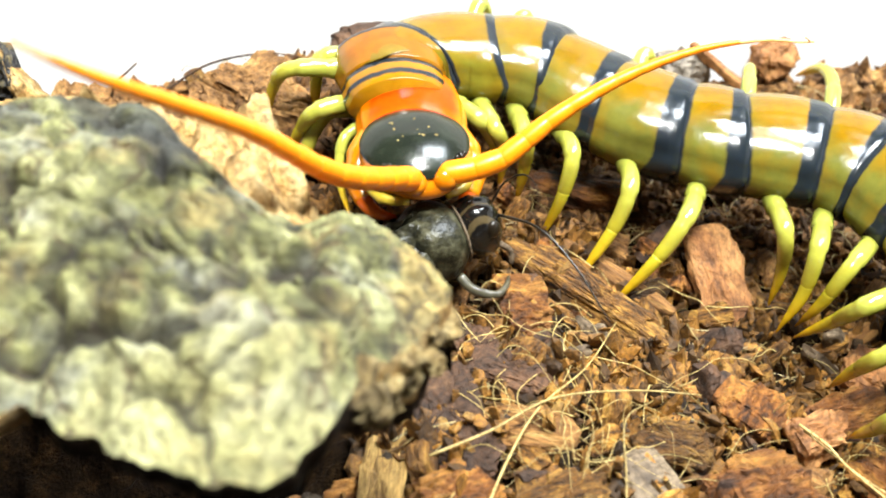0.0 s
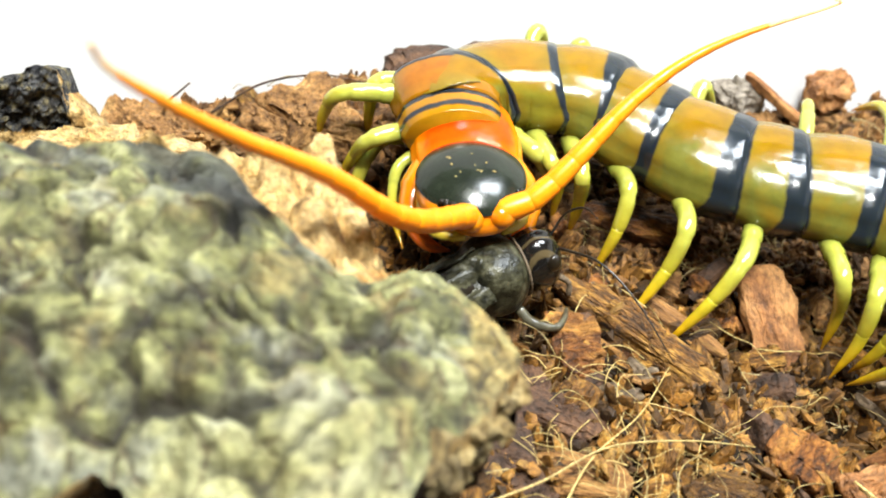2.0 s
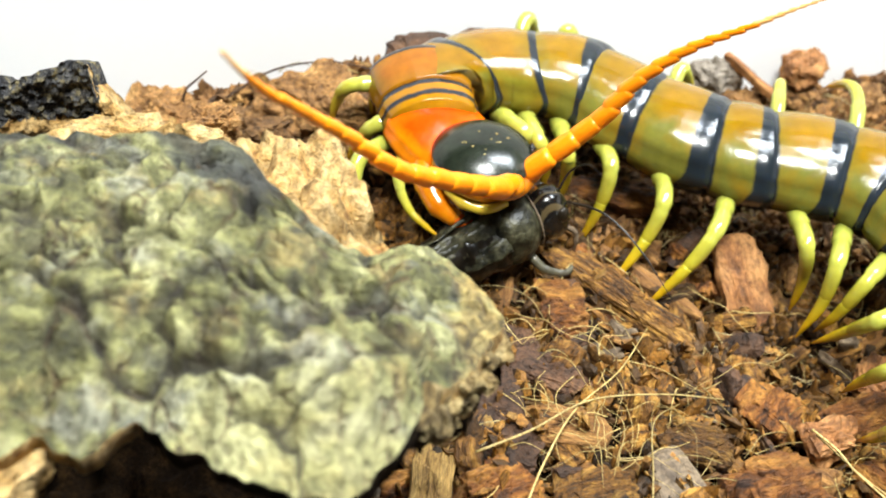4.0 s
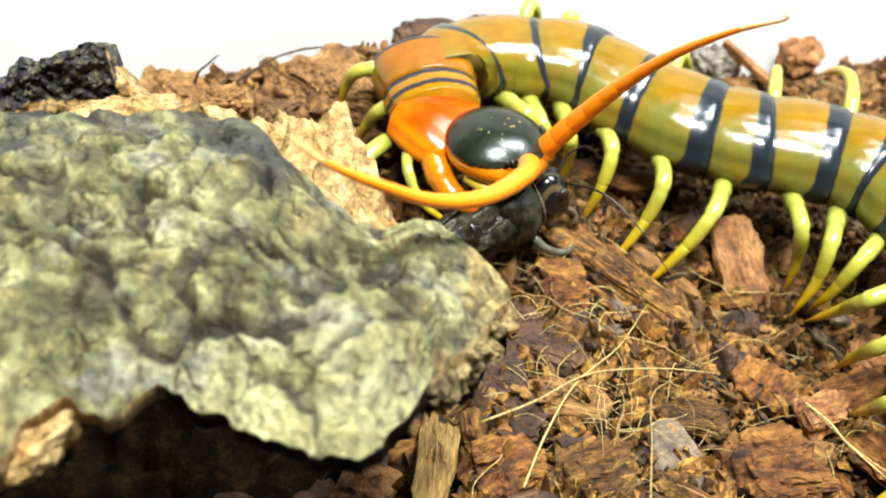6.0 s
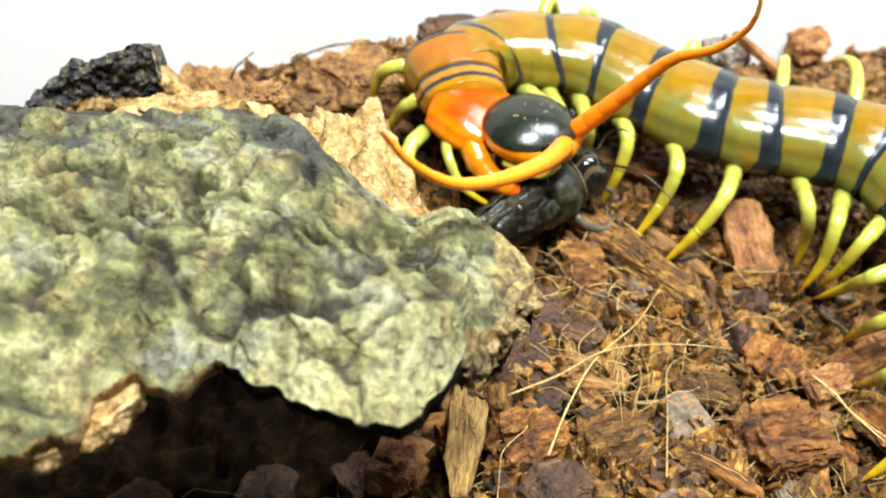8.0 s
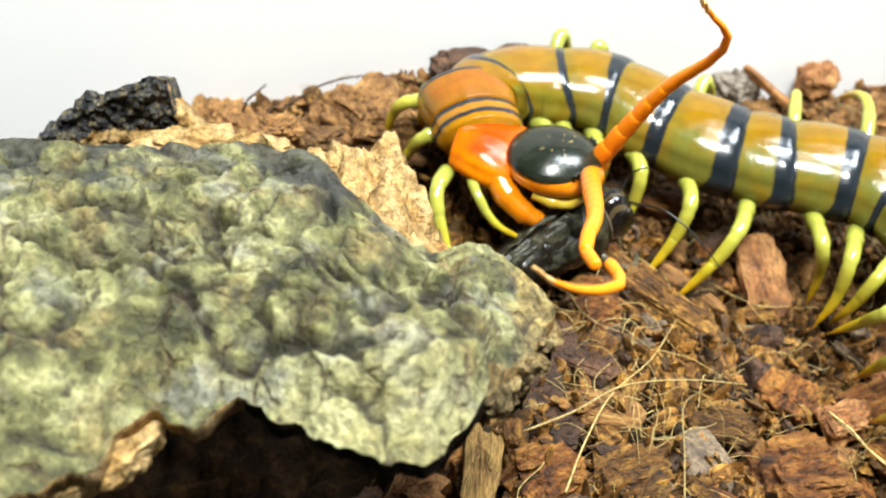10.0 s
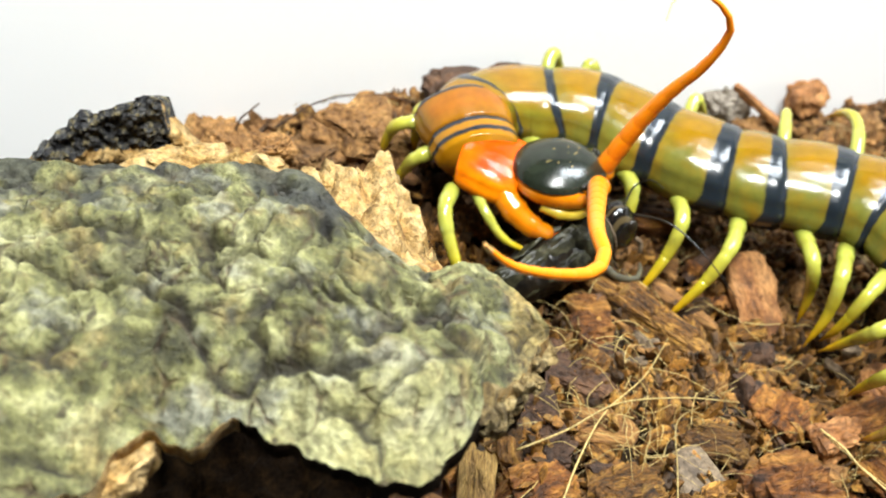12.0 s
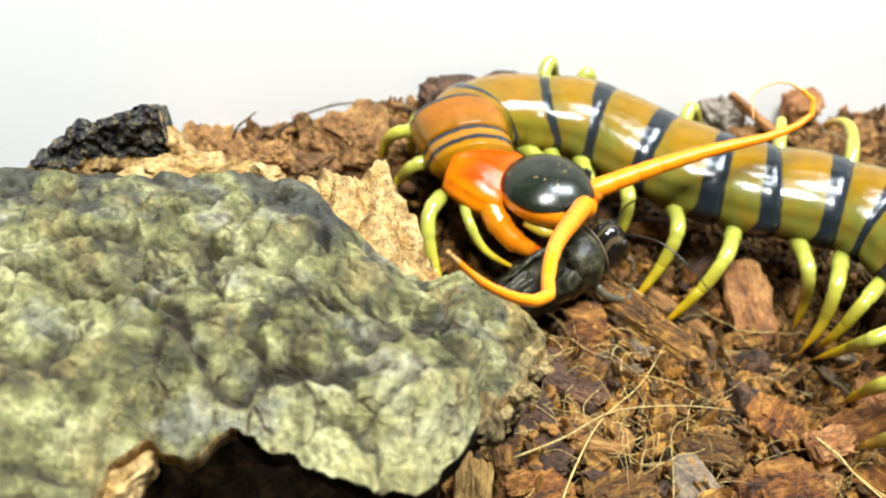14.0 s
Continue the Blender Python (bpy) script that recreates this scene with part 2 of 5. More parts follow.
LICHEN = lichen()

PLATE_BODY = body_material("plate_body", (0.21, 0.108, 0.0004), (0.135, 0.13, 0.022), (0.12, 0.1, 0.013), 0.87)
PLATE_NECK = body_material("plate_neck", (0.22, 0.105, 0.001), (0.15, 0.135, 0.014), (0.135, 0.12, 0.016), 0.76, 0.3)
PLATE_FRONT = body_material("plate_front", (0.27, 0.085, 0.001), (0.23, 0.105, 0.004), (0.22, 0.13, 0.012), 0.74, 0.3)
PLATE_RING = body_material("plate_ring", (0.34, 0.14, 0.003), (0.34, 0.15, 0.004), (0.22, 0.13, 0.012), 0.74, 0.3)
COLLAR = body_material("collar_plate", (0.7, 0.06, 0.001), (0.72, 0.2, 0.002), (0.5, 0.2, 0.006), 0.72, 0.0)
COLLAR.node_tree.nodes["Principled BSDF"].inputs["Specular IOR Level"].default_value = 0.2
HEAD_BLACK = glossy("head_black", [(0.3, (0.005, 0.007, 0.004)), (0.7, (0.016, 0.02, 0.012))], 0.6, 0.24, 0.06, spec=0.4)
ORANGE = glossy("orange_chitin", [(0.3, (0.52, 0.13, 0.001)), (0.7, (0.62, 0.2, 0.003))], 0.5, 0.2, 0.5, 0.1)
ANTENNA = glossy("antenna_orange", [(0.3, (0.78, 0.2, 0.002)), (0.7, (0.84, 0.265, 0.003))], 0.8, 0.36, 0.1, 0.15, spec=0.35)
ANTENNA_TIP = glossy("antenna_tip", [(0.3, (0.72, 0.34, 0.08)), (0.7, (0.78, 0.46, 0.18))], 0.8, 0.4, 0.08, 0.1, spec=0.3)
CLAW_TIP = glossy("claw_tip", [(0.3, (0.45, 0.05, 0.002)), (0.7, (0.66, 0.12, 0.003))], 0.8, 0.2, 0.4)


def leg_material():
    """Translucent leg: yellow-green by the body, yellow below, amber at the claw ('reach' runs along the leg)."""
    mat = glossy("leg_chitin", [(0.3, (0.3, 0.3, 0.03)), (0.7, (0.4, 0.37, 0.05))], 0.5, 0.16, 0.4, 0.2, fine=1.2, depth=0.1)
    tree = mat.node_tree
    bsdf = tree.nodes["Principled BSDF"]
    at = tree.nodes.new("ShaderNodeAttribute")
    at.attribute_name = "reach"
    colour = ramp(tree, at.outputs["Fac"], [(0.0, (0.28, 0.3, 0.05)), (0.4, (0.37, 0.37, 0.06)), (0.66, (0.46, 0.38, 0.022)), (0.85, (0.58, 0.36, 0.008)), (1.0, (0.4, 0.17, 0.006))])
    cloud = ramp(tree, noise_node(tree, 0.7, 3), [(0.3, (0.72, 0.7, 0.6)), (0.7, (1, 1, 1))])
    link(tree, mix(tree, 0.7, colour, cloud, "MULTIPLY"), bsdf.inputs["Base Color"])
    return mat


LEG = leg_material()
PALP = glossy("palp_yellow", [(0.3, (0.45, 0.31, 0.02)), (0.7, (0.55, 0.4, 0.04))], 0.5, 0.25, 0.4, 0.15)
PREY_BLACK = glossy("prey_black", [(0.35, (0.003, 0.0025, 0.002)), (0.75, (0.02, 0.014, 0.008))], 0.5, 0.28, 0.0, spec=0.35)


def striped_head():
    """Black head with faint brown stripes down the face."""
    mat = glossy("prey_head", [(0.35, (0.004, 0.0035, 0.003)), (0.75, (0.02, 0.015, 0.009))], 0.5, 0.16, 0.2, spec=0.4)
    tree = mat.node_tree
    wave = tree.nodes.new("ShaderNodeTexWave")
    wave.bands_direction = "Y"
    wave.inputs["Scale"].default_value, wave.inputs["Distortion"].default_value = 0.22 / MM, 2.5
    link(tree, tree.nodes.new("ShaderNodeTexCoord").outputs["Object"], wave.inputs["Vector"])
    stripes = ramp(tree, wave.outputs["Fac"], [(0.68, (0, 0, 0)), (0.9, (0.4, 0.4, 0.4))])
    link(tree, mix(tree, stripes, (0.007, 0.006, 0.005), (0.15, 0.105, 0.045)), tree.nodes["Principled BSDF"].inputs["Base Color"])
    return mat


PREY_HEAD = striped_head()
PREY_LEG = glossy("prey_leg", [(0.3, (0.03, 0.026, 0.016)), (0.7, (0.1, 0.088, 0.055))], 0.7, 0.3, 0.2, 0.1)
PREY_WING = glossy("prey_wing", [(0.36, (0.006, 0.006, 0.003)), (0.52, (0.026, 0.024, 0.012)), (0.7, (0.075, 0.07, 0.04))], 0.8, 0.4, 0.0, fine=1.4, depth=0.5, spec=0.3)


# ---- shaping tools; all in millimetres ----
def part(name, bm, mats, parent=None, label="", smooth=True):
    """Link a bmesh (millimetres) as one mesh object, in its parent's space."""
    mesh = bpy.data.meshes.new(name)
    bmesh.ops.scale(bm, vec=(MM, MM, MM), verts=bm.verts)
    bm.to_mesh(mesh)
    bm.free()
    for m in mats if isinstance(mats, (list, tuple)) else [mats]:
        mesh.materials.append(m)
    if smooth:
        mesh.polygons.foreach_set("use_smooth", [True] * len(mesh.polygons))
    ob = new(name, mesh)
    if parent:
        ob.parent = parent
    if label:
        tagged(ob, label)
    return ob


def split_parts(ob, names):
    """Move the faces of each further material of ob into a part of its own: names and labels, by material."""
    source = bmesh.new()
    source.from_mesh(ob.data)
    for k, (name, label) in enumerate(names):
        bm = source.copy()
        bmesh.ops.delete(bm, geom=[f for f in bm.faces if f.material_index != k], context="FACES")
        for f in bm.faces:
            f.material_index = 0
        mat = ob.data.materials[k]
        if k == 0:
            first, keep = bm, mat
            continue
        bm.transform(Matrix.Scale(1 / MM, 4))
        part(name, bm, mat, ob, label)
    first.to_mesh(ob.data)
    first.free()
    source.free()
    ob.data.materials.clear()
    ob.data.materials.append(keep)
    return ob


def mmpose(x, y, z, rx=0, ry=0, rz=0):
    return pose(x * MM, y * MM, z * MM, rx, ry, rz)


def curve(points, count):
    """Catmull-Rom through the points, evenly spaced by length."""
    p = [np.array(v, float) for v in points]
    q = [2 * p[0] - p[1], *p, 2 * p[-1] - p[-2]]
    fine = []
    for k in range(len(p) - 1):
        a, b, c, d = q[k : k + 4]
        for u in np.linspace(0, 1, 24, endpoint=False):
            fine.append(0.5 * (2 * b + (c - a) * u + (2 * a - 5 * b + 4 * c - d) * u**2 + (3 * b - a - 3 * c + d) * u**3))
    fine = np.array([*fine, p[-1]])
    length = np.r_[0, np.cumsum(np.linalg.norm(np.diff(fine, axis=0), axis=1))]
    want = np.linspace(0, length[-1], count)
    return np.stack([np.interp(want, length, fine[:, k]) for k in range(3)], 1), length[-1]


def sides(way, up=(0, 0, 1)):
    """Side and up vectors across a direction."""
    way = Vector(way).normalized()
    side = Vector(up).cross(way)
    if side.length < 1e-4:
        side = Vector((1, 0, 0)).cross(way)
    side.normalize()
    return side, way.cross(side)


def tube(bm, path, radii, round_=10, flat=1.0, cap=True, mat=0):
    """A tube along a path with a radius at each point."""
    rings = []
    for k, p in enumerate(path):
        way = Vector(path[min(k + 1, len(path) - 1)]) - Vector(path[max(k - 1, 0)])
        s, u = sides(way)
        rings.append([bm.verts.new(Vector(p) + (s * math.cos(a) + u * flat * math.sin(a)) * radii[k]) for a in (2 * math.pi * j / round_ for j in range(round_))])
    for a, b in zip(rings, rings[1:]):
        for j in range(round_):
            bm.faces.new((a[j], a[(j + 1) % round_], b[(j + 1) % round_], b[j])).material_index = mat
    if cap:
        bm.faces.new(rings[0][::-1]).material_index = mat
        bm.faces.new(rings[-1]).material_index = mat
    return rings


def ball(bm, at, size, turn=None, rows=10, cols=16, mat=0, power=1.0):
    """An ellipsoid of half-sizes size; power below 1 squares it off."""
    turn = turn or Matrix.Identity(3)
    shape = lambda v: math.copysign(abs(v) ** power, v)  # noqa: E731
    rings = []
    for i in range(1, rows):
        th = math.pi * i / rows
        rings.append([bm.verts.new(Vector(at) + turn @ Vector((size[0] * shape(math.sin(th)) * shape(math.cos(a)), size[1] * shape(math.sin(th)) * shape(math.sin(a)), size[2] * shape(math.cos(th))))) for a in (2 * math.pi * j / cols for j in range(cols))])
    top, low = bm.verts.new(Vector(at) + turn @ Vector((0, 0, size[2]))), bm.verts.new(Vector(at) + turn @ Vector((0, 0, -size[2])))
    for a, b in zip(rings, rings[1:]):
        for j in range(cols):
            bm.faces.new((a[j], b[j], b[(j + 1) % cols], a[(j + 1) % cols])).material_index = mat
    for j in range(cols):
        bm.faces.new((top, rings[0][j], rings[0][(j + 1) % cols])).material_index = mat
        bm.faces.new((low, rings[-1][(j + 1) % cols], rings[-1][j])).material_index = mat


def rough(x, y, z=0.0, scale=0.1, octaves=4):
    """Fractal noise, about -1 to 1; scale in cycles per millimetre."""
    return noise.fractal(Vector((x, y, z)) * scale, 0.9, 2.1, octaves)


def step(a, b, v):
    u = min(1.0, max(0.0, (v - a) / (b - a)))
    return u * u * (3 - 2 * u)


# ---- the ground ----
def ground_height(x, y):
    base = 2.2 - 6.0 * step(-2, 38, x) + 5.0 * step(95, 115, y) * step(8, 30, x)
    mound = 7.5 * math.exp(-(((x + 12) / 20) ** 2) - ((y - 102) / 13) ** 2)
    mound += 4.0 * math.exp(-(((x + 35) / 11) ** 2) - ((y - 101) / 9) ** 2)
    hollow = 15.0 * step(-10, -17, x) * step(30, 42, y) * step(80, 68, y)
    return base + mound - 2.0 * step(75, 45, y) * step(15, -10, x) - hollow


def soil_height(x, y):
    return ground_height(x, y) - 0.5 + 2.1 * rough(x, y, 3, 0.22, 3) - 1.6 * step(0.1, 0.4, rough(x, y, 9, 0.28, 2)) + 0.8 * rough(x, y, 7, 0.7, 3)


def wall_line(x):
    """The y at which the back wall of the tub stands."""
    return 112 + 0.2 * x


def ground():
    bm = bmesh.new()
    nx, ny = 300, 240
    grid = []
    for i in range(nx + 1):
        x = -110 + 230 * i / nx
        grid.append([bm.verts.new((x, y, soil_height(x, y))) for y in (-40 + (wall_line(x) + 40.5) * j / ny for j in range(ny + 1))])
    for i in range(nx):
        for j in range(ny):
            bm.faces.new((grid[i][j], grid[i + 1][j], grid[i + 1][j + 1], grid[i][j + 1]))
    return tagged(part("ground", bm, SOIL), "loose dark brown coconut-fibre soil in a white tub, darkened further for shaded gaps", "soil", kind="structure")


def slab(name, a, b, low, high, thick):
    """An upright wall panel from a to b (x, y), from low to high."""
    bm = bmesh.new()
    a, b = Vector((*a, 0)), Vector((*b, 0))
    n = Vector((0, 0, 1)).cross((b - a).normalized()) * thick
    v = [bm.verts.new(Vector((p.x, p.y, z))) for z in (low, high) for p in (a, b, b + n, a + n)]
    for q in ((3, 2, 1, 0), (4, 5, 6, 7), (0, 1, 5, 4), (1, 2, 6, 5), (2, 3, 7, 6), (3, 0, 4, 7)):
        bm.faces.new([v[k] for k in q])
    bmesh.ops.recalc_face_normals(bm, faces=bm.faces)
    return tagged(part(name, bm, PLASTIC, smooth=False), "smooth white plastic wall of the tub", "tub wall", kind="structure")


ground()
slab("wall_north", (-112, wall_line(-112)), (122, wall_line(122)), -34, 52, 3)
slab("wall_east", (121, 136.5), (121, -42), -34, 70, 3)
slab("wall_south", (121, -41), (-111, -41), -34, 1, 3)
slab("wall_west", (-111, -42), (-111, 89), -34, 12, 3)


# ---- the bark slab ----
def lerp(x, table):
    xs, ys = zip(*table)
    return float(np.interp(x, xs, ys))


CREVICES = (
    ((-38.3, 52.3), (-34.1, 50.4), (-30.3, 49.5), (-28.0, 49.4), (-26.1, 47.9), (-24.1, 46.1)),
    ((-23.4, 44.7), (-22.8, 43.8), (-22.1, 43.5), (-20.4, 43.7)),
    ((-20.4, 43.7), (-19.6, 44.8), (-19.3, 45.6), (-20.2, 46.5)),
    ((-19.3, 44.7), (-17.7, 44.1), (-15.7, 43.6), (-13.4, 43.3), (-11.2, 44.0)),
    ((-12.8, 44.9), (-12.3, 46.1), (-12.9, 46.5)),
    ((-20.3, 47.5), (-18.9, 49.0), (-17.9, 50.5), (-16.4, 51.1)),
    ((-16.4, 50.6), (-14.8, 49.0)),
    ((-23.6, 51.5), (-21.8, 52.7), (-20.2, 52.2)),
    ((-28.9, 51.8), (-26.6, 50.1), (-24.9, 49.6)),
    ((-38.5, 54.5), (-35.0, 55.0), (-32.0, 56.3)),
    ((-21.0, 61.1), (-20.4, 62.8)),
    ((-33.5, 45.8), (-31.9, 45.1)),
)


def crevice(x, y):
    """Depth of the deep crevices in the crust, 0 to 1."""
    x, y = x + 0.3 * rough(x, y, 61, 0.35, 3), y + 0.3 * rough(x, y, 63, 0.35, 3)
    most = 0.0
    for line in CREVICES:
        for (ax, ay), (bx, by) in zip(line, line[1:]):
            if min(ax, bx) - 1.5 < x < max(ax, bx) + 1.5 and min(ay, by) - 1.5 < y < max(ay, by) + 1.5:
                dx, dy = bx - ax, by - ay
                u = min(1.0, max(0.0, ((x - ax) * dx + (y - ay) * dy) / (dx * dx + dy * dy)))
                most = max(most, math.exp(-(((x - ax - u * dx) ** 2 + (y - ay - u * dy) ** 2) / 0.14)))
    return most * (0.9 + 0.3 * rough(x, y, 65, 0.4, 2))


@functools.lru_cache(None)
def bark_cells(x, y):
    """Two sizes of warped cells: (height, tint of the lump, depth of the seam)."""
    bend = Vector((rough(x, y, 11, 0.16, 3), rough(x, y, 13, 0.16, 3), 0)) * 0.3
    (d0, d1, *_), (p, *_) = noise.voronoi(Vector((x * 0.85, y * 1.2, 0)) * 0.135 + bend)
    (e0, e1, *_), (q, *_) = noise.voronoi(Vector((x, y * 1.1, 5)) * 0.34 + bend * 1.6)
    (g0, g1, *_), (r, *_) = noise.voronoi(Vector((x, y, 9)) * 0.8 + bend * 2.5)
    a, b = noise.noise(p * 9.1), noise.noise(q * 7.7)
    c = noise.noise(r * 5.3)
    big, mid, fine = (1 - math.exp(-(((v) / w) ** 2)) for v, w in ((d1 - d0, 0.26), (e1 - e0, 0.32), (g1 - g0, 0.4)))
    w1, w2 = rough(x, y * 1.2, 51, 0.075, 3), rough(x * 1.1, y, 53, 0.19, 3)
    long_ = math.exp(-((w1 / 0.055) ** 2)) * step(-0.2, 0.3, rough(x, y, 55, 0.11, 2))
    short = math.exp(-((w2 / 0.075) ** 2)) * step(-0.1, 0.35, rough(x, y, 57, 0.17, 2))
    deep = crevice(x, y)
    open_ = step(-0.25, 0.35, rough(x, y, 41, 0.09, 2))
    height = 1.5 * a * big + 1.5 * (big - 0.8) * open_ + 1.2 * (b + 0.25) * mid + 0.75 * (mid - 0.7) + (0.75 * c + 0.4) * fine - 0.9 * long_ - 0.5 * short
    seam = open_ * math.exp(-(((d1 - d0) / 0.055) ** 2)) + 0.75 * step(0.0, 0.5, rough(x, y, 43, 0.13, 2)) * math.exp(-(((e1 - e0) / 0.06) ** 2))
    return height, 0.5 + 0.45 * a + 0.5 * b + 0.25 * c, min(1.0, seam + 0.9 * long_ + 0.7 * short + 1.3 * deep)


def bark_lumps(x, y):
    """Knobbly lichen relief: rounded lumps parted by seams, with pits."""
    height, _, seam = bark_cells(x, y)
    pit = max(0.0, rough(x, y, 21, 0.2, 2) - 0.36) * 3.2
    crust = 0.5 * (0.35 - abs(rough(x * 0.8 + y * 0.3, y, 71, 0.3, 4)))
    lumps = max(-1.1, min(1.0, 0.45 * height)) + 1.5 * rough(x, y, 1, 0.085, 3) + 1.5 * crust + 0.25 * rough(x, y, 5, 0.9, 3)
    return lumps - min(1.3, 1.2 * pit + 1.0 * seam) - 0.6 * crevice(x, y)


def bark_front(x):
    return lerp(x, [(-80, 27), (-36, 32), (-32.5, 34), (-30.9, 35.6), (-29.7, 35.4), (-29.1, 36.8), (-28.7, 38.7), (-27, 41), (-25.2, 39.9), (-23.8, 39.3), (-22.6, 39.9), (-21.4, 42.1), (-20, 41.4), (-18.4, 39.7), (-17.4, 40), (-15.7, 38.7), (-13, 37.8), (-10.8, 37.4), (-8.4, 37.9), (-6.5, 40.3), (-5.1, 42.4), (-4.4, 45), (-3.6, 46.2), (-2.1, 48.4), (-0.8, 51), (0.5, 54)]) + 0.3 * rough(x, 0, 2, 0.4, 3) + 0.35 * rough(x, 9, 2, 1.1, 3)


def bark_back(x):
    return lerp(x, [(-80, 64), (-43, 65), (-24, 65.5), (-18, 64.3), (-16.3, 61.4), (-13.6, 58.8), (-10.4, 57), (-7.4, 57.8), (-4.6, 59.8), (-2, 58.4), (-0.6, 56.2), (0.5, 54.6)]) + 0.4 * rough(x, 50, 2, 0.3, 3)


def bark_top(x, y):
    v = (y - bark_front(x)) / max(0.5, bark_back(x) - bark_front(x))
    top = lerp(x, [(-80, 31), (-40, 32), (-16, 31.7), (-10, 31), (-6, 29.5), (-4.2, 27.3), (-2.5, 26), (0.5, 24.6)])
    droop = lerp(x, [(-7, 5.5), (-4.2, 1.8), (0.5, 0.8)])
    return top - droop * (1 - step(-0.05, 0.32, v)) - lerp(x, [(-16, 1.2), (-9, 3.4), (-4, 2.2), (0.5, 0.6)]) * step(0.7, 1.0, v) + bark_lumps(x, y) * (0.3 + 0.4 * step(0, 0.2, v) + 0.3 * step(0.25, 0.5, v)) * (0.35 + 0.65 * step(1.0, 0.9, v)) * lerp(x, [(-5, 1.0), (-2, 0.7)])


def bark_torn(x):
    """How far back the torn cork layer reaches beyond the crust."""
    end = lerp(x, [(-80, 0), (-21.5, 65), (-20.5, 73), (-19, 75), (-12.9, 75), (-10.3, 68.8), (-8.6, 64.6), (-7.4, 61.5), (-6, 60.4), (-4.6, 60.4), (-2, 59), (0.5, 55.2)])
    return max(0.5, end - bark_back(x)) + 0.35 * rough(x, 70, 2, 0.7, 3)


def bark_low(p, front, back, thick):
    """Underside: sharp front edge that thickens inward."""
    room = min(0.3 + lerp(p.x, [(-6, 0.6), (-4, 3.5)]) * (p.y - front), 0.5 + lerp(p.x, [(-6, 1.3), (-3, 3.5)]) * (back - p.y), thick)
    return p.z - 1.0 - room - 0.5 * rough(p.x, p.y, 6, 0.3, 3) - lerp(p.x, [(-6, 0), (-3, 1.1)]) * abs(rough(p.x, p.y, 16, 0.7, 4))


def cork_relief(x, y):
    """Torn cork: lumpy, split by long fissures."""
    c = noise.voronoi(Vector((x + 0.35 * y, 0.8 * y - 0.3 * x, 2)) * 0.3 + Vector((rough(x, y, 81, 0.4, 2), rough(x, y, 83, 0.4, 2), 0)) * 0.25)[0]
    return 1.7 * rough(x + 0.2 * y, 0.8 * y, 35, 0.36, 5) - 1.7 * math.exp(-(((c[1] - c[0]) * 6) ** 2))


